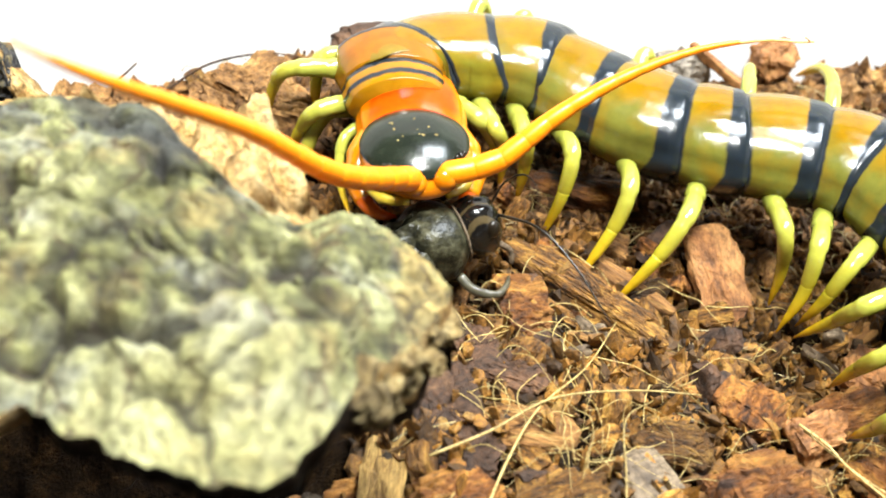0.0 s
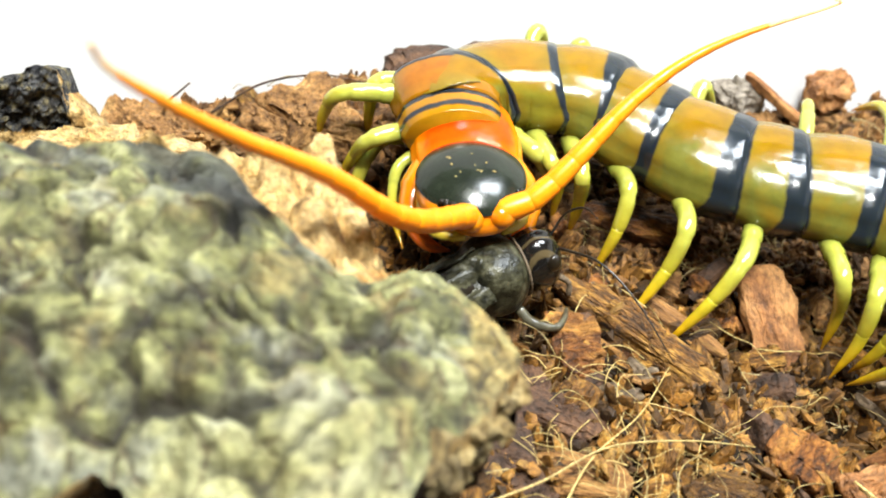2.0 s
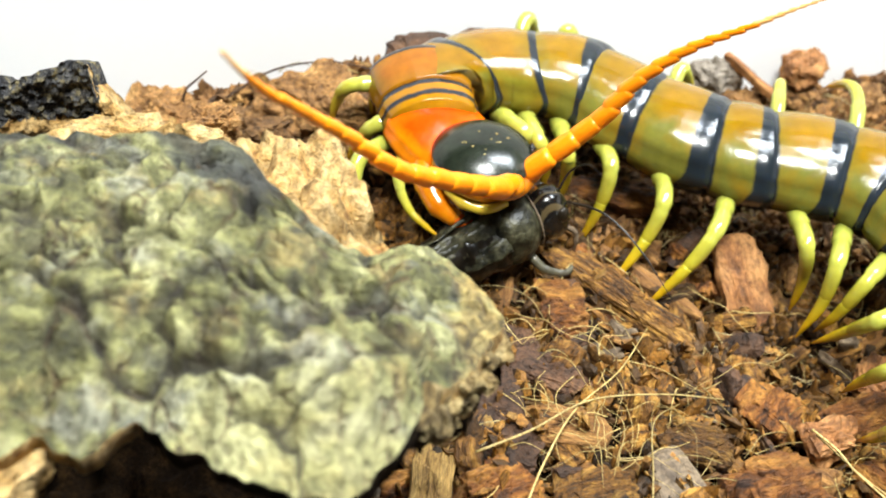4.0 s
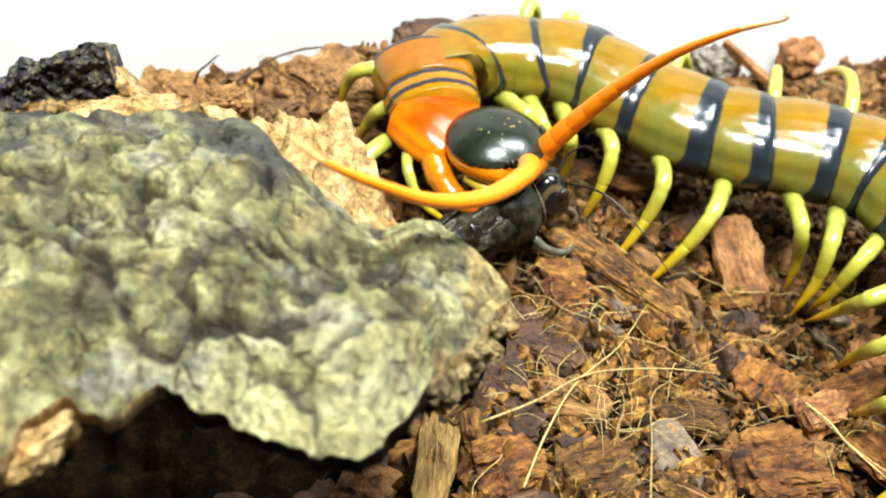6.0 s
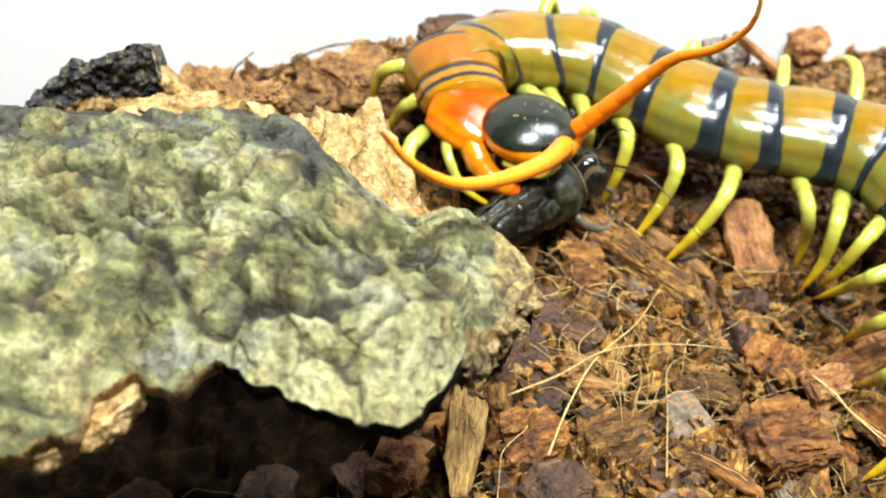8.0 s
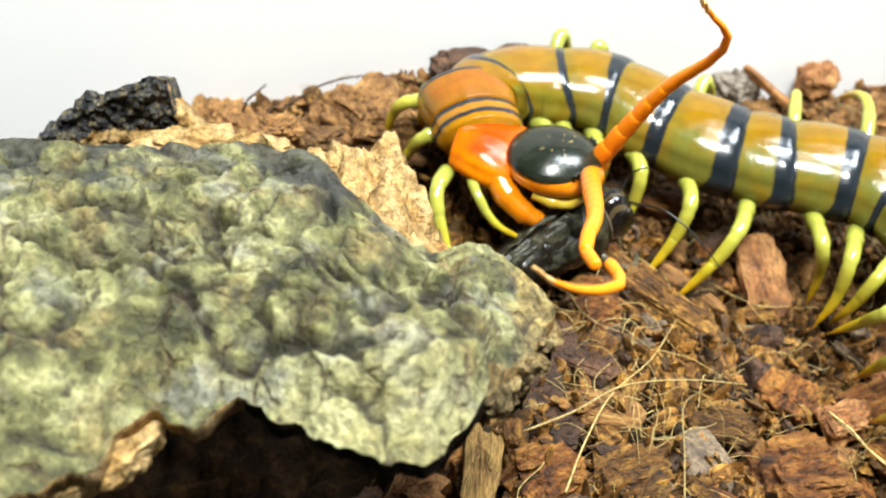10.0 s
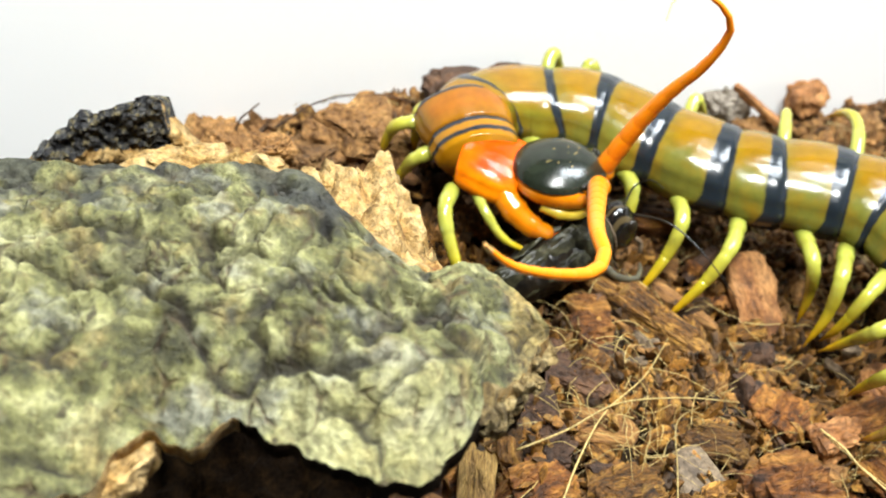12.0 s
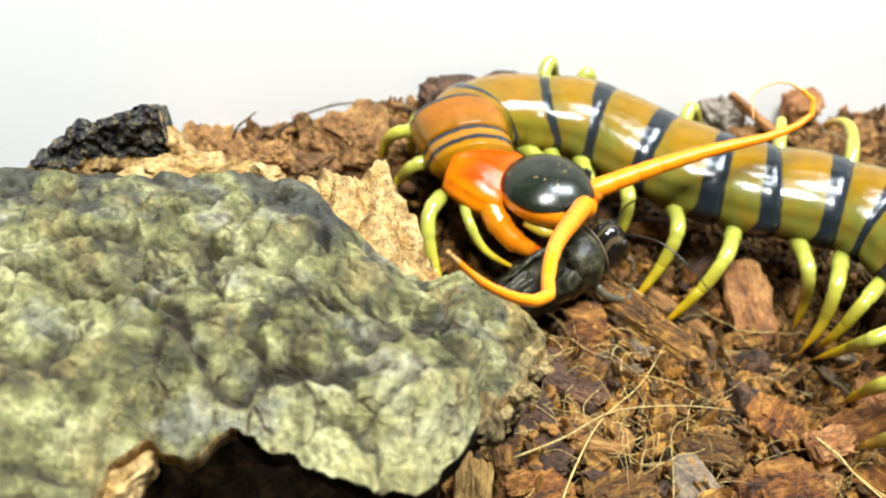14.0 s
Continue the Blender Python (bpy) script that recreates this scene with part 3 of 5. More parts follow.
def bark():
    bm = bmesh.new()
    layer = bm.verts.layers.float_color.new("crust")
    growth = bm.verts.layers.float_color.new("growth")
    nx, ny, ne = 330, 150, 20
    top, low = [], []
    for i in range(nx + 1):
        x = -78 + 78.5 * i / nx
        f, b = bark_front(x), bark_back(x)
        ys = [f + (b - f) * j / ny for j in range(ny + 1)]
        row = []
        for j, y in enumerate(ys):
            v = bm.verts.new((x + 0.3 * rough(x, y, 31, 0.6, 2), y, bark_top(x, y)))
            pale = step(0.1, 0.6, math.exp(-(((x + 9.8) / 4.4) ** 2) - ((y - 40.5) / 3.2) ** 2) + 0.3 * rough(x, y, 17, 0.3, 3))
            soot = step(0.45, 0.75, (0.3 * step(0.66, 0.8, j / ny) + 0.3 * step(0.82, 1.0, j / ny)) * step(-9, -16, x) + 0.5 * math.exp(-(((x + 18.5) / 3.2) ** 2) - ((y - 60.5) / 3.5) ** 2) + 0.5 * math.exp(-(((x + 2.8) / 1.9) ** 2) - ((y - 54.5) / 3.6) ** 2) + 0.55 * rough(x, y, 27, 0.3, 3) + 0.1)
            tan = step(0.35, 0.8, step(-4.6, -0.8, x) + 0.6 * math.exp(-(((x + 7) / 2.2) ** 2) - ((y - 55) / 3) ** 2) + 0.5 * rough(x, y, 37, 0.45, 3))
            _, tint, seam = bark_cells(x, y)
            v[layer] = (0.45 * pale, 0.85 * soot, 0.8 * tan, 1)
            # the seam depth also steers the shade painted into crevices
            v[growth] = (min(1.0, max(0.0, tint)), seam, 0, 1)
            row.append(v)
        edge, reach, last = row[-1].co.copy(), bark_torn(x), ys[-1]
        for k in range(1, ne + 1):
            u = k / ne
            y = last + reach * u
            row.append(bm.verts.new((x + 0.12 * rough(x, y, 33, 0.5, 3), y, edge.z - (edge.z - min(25.8, edge.z - 2.5) + 1.0 * u) * step(0, 0.3, u) + cork_relief(x, y))))
        top.append(row)
        thick = lerp(x, [(-80, 13), (-12, 9), (-5, 7), (-3, 6), (0.5, 4.5)])
        low.append([bm.verts.new((v.co.x, v.co.y, bark_low(v.co, row[0].co.y, row[-1].co.y, thick))) for j, v in enumerate(row)])
    nt = ny + ne
    for i in range(nx):
        for j in range(nt):
            bm.faces.new((top[i][j], top[i + 1][j], top[i + 1][j + 1], top[i][j + 1])).material_index = 1 if j >= ny else 0
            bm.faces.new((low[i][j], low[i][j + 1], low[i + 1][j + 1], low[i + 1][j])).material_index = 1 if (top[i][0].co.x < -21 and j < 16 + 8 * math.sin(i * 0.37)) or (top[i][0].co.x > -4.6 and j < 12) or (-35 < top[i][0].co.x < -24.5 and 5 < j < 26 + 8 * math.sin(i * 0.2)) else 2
        # the front rim takes the underside's shade colour along the lobe
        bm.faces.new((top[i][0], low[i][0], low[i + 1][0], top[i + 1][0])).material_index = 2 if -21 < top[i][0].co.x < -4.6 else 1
        bm.faces.new((top[i][nt], top[i + 1][nt], low[i + 1][nt], low[i][nt])).material_index = 1
    for i in (0, nx):
        for j in range(nt):
            bm.faces.new((top[i][j], top[i][j + 1], low[i][j + 1], low[i][j])).material_index = 1
    bmesh.ops.recalc_face_normals(bm, faces=bm.faces)
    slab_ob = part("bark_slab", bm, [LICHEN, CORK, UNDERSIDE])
    return split_parts(slab_ob, [("", ""), ("cork_layer", "pale tan torn cork layer"), ("underside", "brown underside of the slab, coloured near-black for shade")])


bark_slab = tagged(bark(), "thick cork bark slab with grey-green lichen crust and pale torn edge", "bark")


# ---- the centipede ----
BASE = Vector((18, 95, 0))
SPINE = [(-4.2, 91, 15.5), (-5.8, 94.5, 15.2), (-4.6, 98, 14.6), (-1, 100.2, 14), (3, 100.6, 13.6), (7.9, 100.4, 13), (13.3, 98, 11.5), (19.7, 94.9, 10.3), (26, 92.9, 9.6), (32.2, 91.9, 9.2), (38.6, 89.0, 8.7), (42.8, 83, 8), (44.6, 76, 7.5), (44.4, 69, 7), (42.8, 62, 6.5), (42.4, 56, 6.3), (43.4, 50, 6.2)]
SPINE_PATH, SPINE_LENGTH = curve(SPINE, 1200)
centipede = tagged(new("centipede"), "glossy olive and orange centipede with black bands on the soil", "centipede")
centipede.location = BASE * MM


def spine_at(s):
    u = min(1197.9, max(1.0, s / SPINE_LENGTH * 1199))
    k = int(u)
    way = Vector(SPINE_PATH[k + 1] - SPINE_PATH[k - 1]).normalized()
    return Vector(SPINE_PATH[k] + (SPINE_PATH[k + 1] - SPINE_PATH[k]) * (u - k)), way


FACETS = [(math.cos(radians(a)), math.sin(radians(a)), d) for a, d in ((90, 0.975), (57, 0.955), (123, 0.955), (20, 0.97), (160, 0.97), (-20, 1.0), (200, 1.0), (-60, 1.0), (240, 1.0), (-90, 1.0))]


def plate_ring(bm, layer, spot, wide, high, along, margin, sweep=0.0, count=64):
    """One cross-section of the body: domed back plate with a rim on each side, a groove below it and swollen flanks.
    spot(shift) gives the place and direction on the axis; margin(height) the black margin's share."""
    ring = []
    for j in range(count):
        a = 2 * math.pi * j / count
        c, z = math.cos(a), math.sin(a)
        at, way = spot(sweep * (1 - max(0.0, z)))
        s, u = sides(way)
        rim = 0.015 * math.exp(-(((z - 0.4) / 0.1) ** 2)) - 0.02 * math.exp(-(((z - 0.2) / 0.1) ** 2)) + 0.02 * math.exp(-(((z + 0.25) / 0.25) ** 2)) * math.sin(math.pi * along)
        rim -= 0.018 * math.exp(-(((abs(c) - 0.36) / 0.05) ** 2)) * step(0.3, 0.7, z)
        reach = sum((max(0.0, nc * c + nz * z) / d) ** 13 for nc, nz, d in FACETS) ** (-1 / 13) * 1.035
        w = wide * (1 + rim) * reach * c * (1.0 if z > 0 else 1 - 0.18 * z * z)
        h = high * (1 + rim) * reach * z
        v = bm.verts.new(at + s * w + u * h)
        v[layer] = (0.5 + 0.5 * z, along, margin(z), 1)
        ring.append(v)
    return ring


def plate_loft(name, frames, mat, parent, label="", centre=Vector((0, 0, 0))):
    """Loft of frames (spot, half width, half height, share along, margin, sweep)."""
    bm = bmesh.new()
    layer = bm.verts.layers.float_color.new("plate")
    rings = [plate_ring(bm, layer, *f) for f in frames]
    n = len(rings[0])
    for a, b in zip(rings, rings[1:]):
        for j in range(n):
            bm.faces.new((a[j], b[j], b[(j + 1) % n], a[(j + 1) % n]))
    bm.faces.new(rings[0])
    bm.faces.new(rings[-1][::-1])
    bmesh.ops.translate(bm, vec=-centre, verts=bm.verts)
    bmesh.ops.recalc_face_normals(bm, faces=bm.faces)
    return part(name, bm, mat, parent, label)


def swell(t):
    """Outline of a plate along the body: tucked in front, full behind, a lip at the hind edge."""
    return 0.86 + 0.13 * math.sin(math.pi * min(0.72, t * 0.72 + 0.06)) ** 0.8 + 0.012 * math.exp(-(((t - 0.86) / 0.06) ** 2)) - 0.07 * step(0.93, 1.0, t)


def black_margin(to_hind, hind, to_front=9.0, front=0.0):
    """The share of black, 0.5 where the margin ends; millimetres from the hind and front edges and the margins' widths."""
    return lambda z: min(1.0, max(0.0, 0.5 + 0.5 * max(hind * (1 + 0.35 * step(0.2, -0.4, z)) - to_hind, front - to_front)))


def body_plates():
    # hind edge of each plate, its black margin, the black in front of it, how far its edge sweeps back at the sides
    plates = [(7.4, 1.1, 0.0, 3.2), (15.8, 0.95, 0.2, 1.6), (21.9, 1.4, 0.3, 1.8), (29.4, 2.0, 0.5, 0.6), (37.0, 2.1, 0.5, 0.6), (42.2, 1.5, 0.5, 0.4), (49.6, 2.0, 0.5, 0.4)]
    plates += [(v, 1.5 + 0.5 * (k % 2), 0.5, 0.3) for k, v in enumerate((55.0, 62.0, 67.8, 74.8, 80.5, 87.0, 93.0, 98.5))]
    made = []
    a, before = 2.7, 2.6
    for k, (b, hind, front, sweep) in enumerate(plates):
        wide = lerp(a, [(0, 5.0), (13, 5.4), (30, 6.0), (86, 6.1)])
        length = b - a + 1.0
        frames = []
        for i in range(31):
            t = i / 30
            s = a - 0.6 + length * t
            low = 0.86 + 0.14 * step(0.1, 0.9, t) if k == 0 else 1.0
            frames.append((lambda shift, s=s: spine_at(s + shift), 1.03 * wide * low * swell(t), wide * 0.78 * low * swell(t), t, black_margin(length * (1 - t), hind + 0.25, length * t, front + 0.5 if front else 0), before + (sweep - before) * t))
        made.append(plate_loft("body_plate", frames, PLATE_NECK if k < 2 else PLATE_BODY, centipede, centre=BASE))
        a, before = b, sweep
    return made


BODY_PLATES = body_plates()


def limb(bm, points, radii, steps=22, round_=10, swollen=(0.3, 0.62, 0.85), mat=0):
    """A jointed leg or claw: a tapering tube with slight swellings at the joints."""
    path, _ = curve(points, steps)
    rs = []
    for k in range(steps):
        u = k / (steps - 1)
        r = float(np.interp(u, np.linspace(0, 1, len(radii)), radii))
        rs.append(r * (1 + 0.13 * sum(math.exp(-(((u - j) / 0.035) ** 2)) for j in swollen)))
    tube(bm, [Vector(p) for p in path], rs, round_, mat=mat)


def leg_piece(name, path, ends, thick, parent, label=""):
    """A stretch of a leg between two shares of its length: jointed pieces that widen to their ends."""
    bm = bmesh.new()
    layer = bm.verts.layers.float_color.new("reach")
    joints = [0.0, 0.2, 0.42, 0.64, 0.84, 1.001]
    count = int(70 * (ends[1] - ends[0])) + 2
    spots, radii, shares = [], [], []
    for k in range(count):
        u = ends[0] + (ends[1] - ends[0]) * k / (count - 1)
        f = u * (len(path) - 1)
        i = min(int(f), len(path) - 2)
        j = max(n for n in range(5) if joints[n] <= u)
        v = (u - joints[j]) / (joints[j + 1] - joints[j])
        flare = 0.95 + 0.1 * v - 0.1 * step(0.85, 1.0, v) - 0.05 * step(0.15, 0.0, v) if j < 4 else 0.95
        spots.append(Vector(path[i] + (path[i + 1] - path[i]) * (f - i)))
        radii.append(thick * flare * float(np.interp(u, [0, 0.15, 0.45, 0.7, 0.88, 1], [1.02, 0.95, 0.78, 0.58, 0.36, 0.06])))
        shares.append(u)
    rings = tube(bm, spots, radii, 12)
    for ring, u in zip(rings, shares):
        for v in ring:
            v[layer] = (u, u, u, 1)
    return part(name, bm, LEG, parent, label)


def leg(parent, hip, knee, ankle, tip, origin=BASE, thick=1.0):
    """A walking leg: greenish upper part and a yellow pointed foot."""
    path, _ = curve([Vector(v) - origin for v in (hip, knee, ankle, tip)], 60)
    upper = leg_piece("leg", path, (0.0, 0.645), thick, parent)
    leg_piece("foot", path, (0.635, 1.0), thick, upper, "pointed yellow foot")
    return upper


def walking_legs():
    front = []
    front.append(leg(centipede, (-6.5, 99.0, 14.0), (-10.8, 97.5, 15.0), (-11.6, 97.0, 12.5), (-11.9, 97.5, 9.0)))
    front.append(leg(centipede, (-7.0, 96.2, 14.0), (-12.8, 95.2, 14.6), (-14.7, 96.0, 12.2), (-15.7, 96.5, 8.5)))
    front.append(leg(centipede, (-6.5, 93.6, 13.0), (-10.8, 90.6, 13.6), (-12.7, 91.6, 11.0), (-14.5, 92.9, 6.9)))
    leg(centipede, (0.4, 96.3, 12.0), (3.1, 92.0, 12.6), (4.7, 93.3, 9.2), (5.5, 95.3, 4.5))
    leg(centipede, (3.0, 97.7, 11.5), (4.6, 91.3, 12.1), (5.6, 92.2, 8.8), (5.3, 92.8, 4.0))
    leg(centipede, (6.7, 96.6, 11.0), (7.4, 90.3, 11.6), (7.5, 90.7, 8.2), (6.9, 91.6, 3.3))
    leg(centipede, (10.8, 95.6, 9.5), (11.7, 90.2, 10.1), (10.9, 88.2, 6.8), (8.9, 87.4, 2.0))
    leg(centipede, (16.7, 92.0, 8.5), (16.6, 86.3, 9.1), (15.2, 84.5, 5.7), (11.9, 82.7, 0.9))
    leg(centipede, (23.3, 89.0, 7.5), (21.3, 83.1, 8.1), (18.7, 81.2, 4.8), (15.0, 80.4, 0.1))
    leg(centipede, (29.7, 87.5, 7.0), (29.5, 81.6, 7.6), (30.1, 81.9, 3.0), (29.6, 82.0, -1.4))
    leg(centipede, (34.0, 85.4, 6.5), (32.1, 79.9, 7.1), (31.3, 78.8, 2.8), (29.6, 78.5, -1.4))
    leg(centipede, (38.8, 83.7, 6.0), (34.7, 78.2, 6.6), (32.8, 78.1, 2.3), (31.6, 79.6, -1.6))
    leg(centipede, (39.5, 76.0, 6.0), (34.4, 72.9, 6.6), (33.0, 75.6, 2.4), (31.0, 77.9, -1.5))
    leg(centipede, (40.0, 70.3, 5.5), (34.6, 67.6, 6.1), (33.3, 69.9, 2.0), (32.5, 71.7, -1.6))
    leg(centipede, (39.5, 62.5, 5.0), (34.0, 61.3, 5.6), (33.2, 63.7, 1.8), (32.6, 66.0, -1.6))
    leg(centipede, (38.5, 56.0, 4.8), (35.2, 55.4, 5.0), (33.6, 55.2, 1.6), (30.7, 54.6, -1.6))
    leg(centipede, (2.6, 104.0, 13.0), (3.2, 106.5, 15.8), (4.1, 107.9, 15.4), (6.0, 111.0, 6.0), thick=0.9)
    leg(centipede, (7.3, 104.5, 12.0), (7.6, 106.6, 14.8), (8.5, 107.1, 14.3), (10.5, 110.0, 5.5), thick=0.9)
    leg(centipede, (18.0, 99.5, 9.5), (19.6, 103.6, 12.3), (20.5, 104.3, 11.8), (23.0, 108.0, 4.5), thick=0.9)
    leg(centipede, (29.0, 96.5, 8.0), (30.0, 101.5, 10.3), (31.0, 105.5, 10.0), (33.0, 109.0, 4.5), thick=0.9)
    leg(centipede, (36.5, 95.0, 7.6), (38.3, 101.5, 10.2), (38.3, 105.8, 9.9), (37.3, 110.3, 6.5), thick=0.95)
    return front


FRONT_LEGS = walking_legs()


def head_part():
    """Head in its own space: x ahead, z up, origin at its middle."""
    bm = bmesh.new()
    ball(bm, (0.1, 0, -0.7), (5.0, 4.75, 2.0), rows=18, cols=36, power=0.92)
    for v in bm.verts:
        if v.co.x > 3.2:
            v.co.z -= 0.2 * (v.co.x - 3.2)
            v.co.y *= 0.86
    head = part("head", bm, ORANGE, centipede, "glossy orange head capsule")
    bm = bmesh.new()
    n, m = 22, 40
    rings = [[bm.verts.new((-0.2 + 4.85 * (i / n) * math.cos(a), 4.7 * (i / n) * math.sin(a) * (1 - 0.1 * max(0, math.cos(a)) * i / n), 2.0 - 1.75 * (i / n) ** 2.6 - (0.25 if i == n else 0))) for a in (2 * math.pi * j / m for j in range(m))] for i in range(1, n + 1)]
    top = bm.verts.new((-0.35, 0, 2.0))
    for j in range(m):
        bm.faces.new((top, rings[0][j], rings[0][(j + 1) % m]))
    for a, b in zip(rings, rings[1:]):
        for j in range(m):
            bm.faces.new((a[j], b[j], b[(j + 1) % m], a[(j + 1) % m]))
    bm.transform(Matrix.Translation((0, 0, 0.24)))
    plate = part("head_plate", bm, HEAD_BLACK, head, "shiny black shield on the head")
    rnd = random.Random(4)
    bm = bmesh.new()
    for _ in range(14):
        x, y = rnd.uniform(-1.8, 1.6), rnd.uniform(-2.2, 2.2)
        r = rnd.uniform(0.05, 0.1)
        ball(bm, (x, y, 2.24 - 1.75 * (math.hypot(x + 0.35, y) / 4.6) ** 2.6 + r * 0.5), (r, r, r * 0.7), rows=5, cols=7)
    part("dust_specks", bm, FIBRE, plate, "tiny pale specks on the shield")
    bm = bmesh.new()
    for y in (-1.35, 1.35):
        ball(bm, (4.0, y, -0.25), (1.35, 1.3, 1.15), rows=10, cols=16)
    part("feeler_socket", bm, ORANGE, head, "rounded orange sockets of the feelers")
    for sign in (-1, 1):
        for x, y in ((3.15, 3.05), (2.75, 3.35), (3.3, 2.6), (2.9, 3.0)):
            bm = bmesh.new()
            ball(bm, (x, sign * y, 0.9 - 0.12 * (y - 2.6)), (0.24, 0.24, 0.24), rows=6, cols=8)
            part("eye", bm, PREY_BLACK, plate)
        bm = bmesh.new()
        limb(bm, [(-1.0, sign * 4.0, -2.0), (1.2, sign * 4.2, -2.3), (3.0, sign * 3.4, -2.4), (4.0, sign * 1.6, -2.3)], [0.55, 0.6, 0.5, 0.3], 14, 8)
        part("mouth_palp", bm, PALP, head, "pale yellow palp beside the mouth")
    return head


def collar_part():
    """First trunk plate with the two poison claws, in the head's kind of space."""
    frames = []
    for i in range(25):
        t = i / 24
        x = 2.6 - 6.4 * t
        at = Vector((x, 0, -0.9 - 1.1 * (1 - t)))
        frames.append((lambda shift, at=at: (at, Vector((-1, 0, 0))), 4.75 * (0.84 + 0.16 * math.sin(math.pi * min(1, 0.18 + t * 0.75))), 2.9 * (0.74 + 0.26 * math.sin(math.pi * min(1, 0.05 + 0.72 * t))), t, lambda z: 0.0))
    collar = plate_loft("collar_plate", frames, COLLAR, centipede, "glossy orange-red plate behind the head")
    for sign in (-1, 1):
        bm = bmesh.new()
        limb(bm, [(0.8, sign * 3.0, -1.6), (2.6, sign * 4.4, -2.8), (4.8, sign * 5.0, -4.0), (6.7, sign * 4.5, -4.9)], [1.35, 1.35, 1.15, 0.85], 20, 14, swollen=(0.4, 0.72))
        claw = part("poison_claw", bm, ORANGE, collar, "thick glossy orange poison claw")
        bm = bmesh.new()
        limb(bm, [(6.5, sign * 4.58, -4.8), (7.4, sign * 4.0, -5.2), (8.1, sign * 3.0, -5.4), (8.4, sign * 1.8, -5.5)], [0.84, 0.7, 0.48, 0.1], 14, 10, swollen=())
        part("claw_tip", bm, CLAW_TIP, claw, "dark red curved tip")
    zero = Vector((0, 0, 0))
    leg(collar, (-1.6, -3.6, -2.4), (0.2, -6.0, -2.8), (2.6, -6.6, -5.2), (6.4, -5.8, -7.0), origin=zero, thick=0.62)
    leg(collar, (-4.0, -4.0, -2.4), (-3.6, -7.6, -2.6), (-1.8, -9.8, -6.0), (1.0, -11.2, -11.0), origin=zero, thick=0.9)
    return collar


def neck_part():
    """Second trunk plate, which turns a little with the head; x ahead."""
    frames = []
    for i in range(25):
        t = i / 24
        at = Vector((0.9 - 5.4 * t, 0, 0.15 * t))
        frames.append((lambda shift, at=at: (at + Vector((-shift, 0, 0)), Vector((-1, 0, 0))), 5.15 * swell(t), 3.75 * swell(t), t, black_margin(5.4 * (1 - t), 0.95), 0.8))
    neck = plate_loft("neck_plate", frames, PLATE_FRONT, centipede, "orange-brown plate with a black hind margin")
    frames = []
    for i in range(25):
        t = i / 24
        at = Vector((3.9 - 3.3 * t, 0, -0.35 + 0.15 * t))
        frames.append((lambda shift, at=at: (at + Vector((-shift, 0, 0)), Vector((-1, 0, 0))), 4.7 * swell(t), 3.45 * swell(t), t, black_margin(3.3 * (1 - t), 1.05, abs(3.3 * t - 1.0), 0.3), 0.8))
    plate_loft("neck_ring", frames, PLATE_RING, neck, "narrow orange ring with a broad black margin")
    return neck


NECK = neck_part()
HEAD = head_part()
COLLAR_OB = collar_part()

FEELER_LENGTHS = [2.5, 2.4, 2.4, 2.3, 2.3, 2.2, 2.1, 2.0, 1.9, 1.8, 1.7, 1.6, 1.5, 1.4, 1.3, 1.2, 1.1, 1.1, 1.0, 1.0]
RIGHT_STRETCH = 1.38
FEELER_STARTS = [sum(FEELER_LENGTHS[:k]) for k in range(len(FEELER_LENGTHS))]


def feeler(stretch, girths, pale):
    """The bead-like articles of one feeler, each along -y from its own start."""
    made = []
    for k, ln in enumerate(FEELER_LENGTHS):
        bm = bmesh.new()
        n, over = 15, 0.3 * min(1.0, ln / 2)
        rs, path = [], []
        for i in range(n):
            u = 0.5 - 0.5 * math.cos(math.pi * i / (n - 1))
            rs.append(float(np.interp(FEELER_STARTS[k] + ln * u, [0, 3, 10, 16, 24, 30, 34], girths)) * (0.95 + 0.07 * math.sin(math.pi * u)) * (1 - 0.3 * abs(2 * u - 1) ** 12))
            path.append(Vector((0, over - (ln * stretch + 2 * over) * u, 0)))
        tube(bm, path, rs, 14)
        made.append(part("feeler_article", bm, ANTENNA if k < pale else ANTENNA_TIP, centipede))
    return made


FEELER_RIGHT = feeler(RIGHT_STRETCH, [1.05, 0.98, 0.85, 0.71, 0.5, 0.33, 0.14], 18)
FEELER_LEFT = feeler(1.0, [1.05, 0.98, 0.76, 0.54, 0.28, 0.13, 0.06], 13)


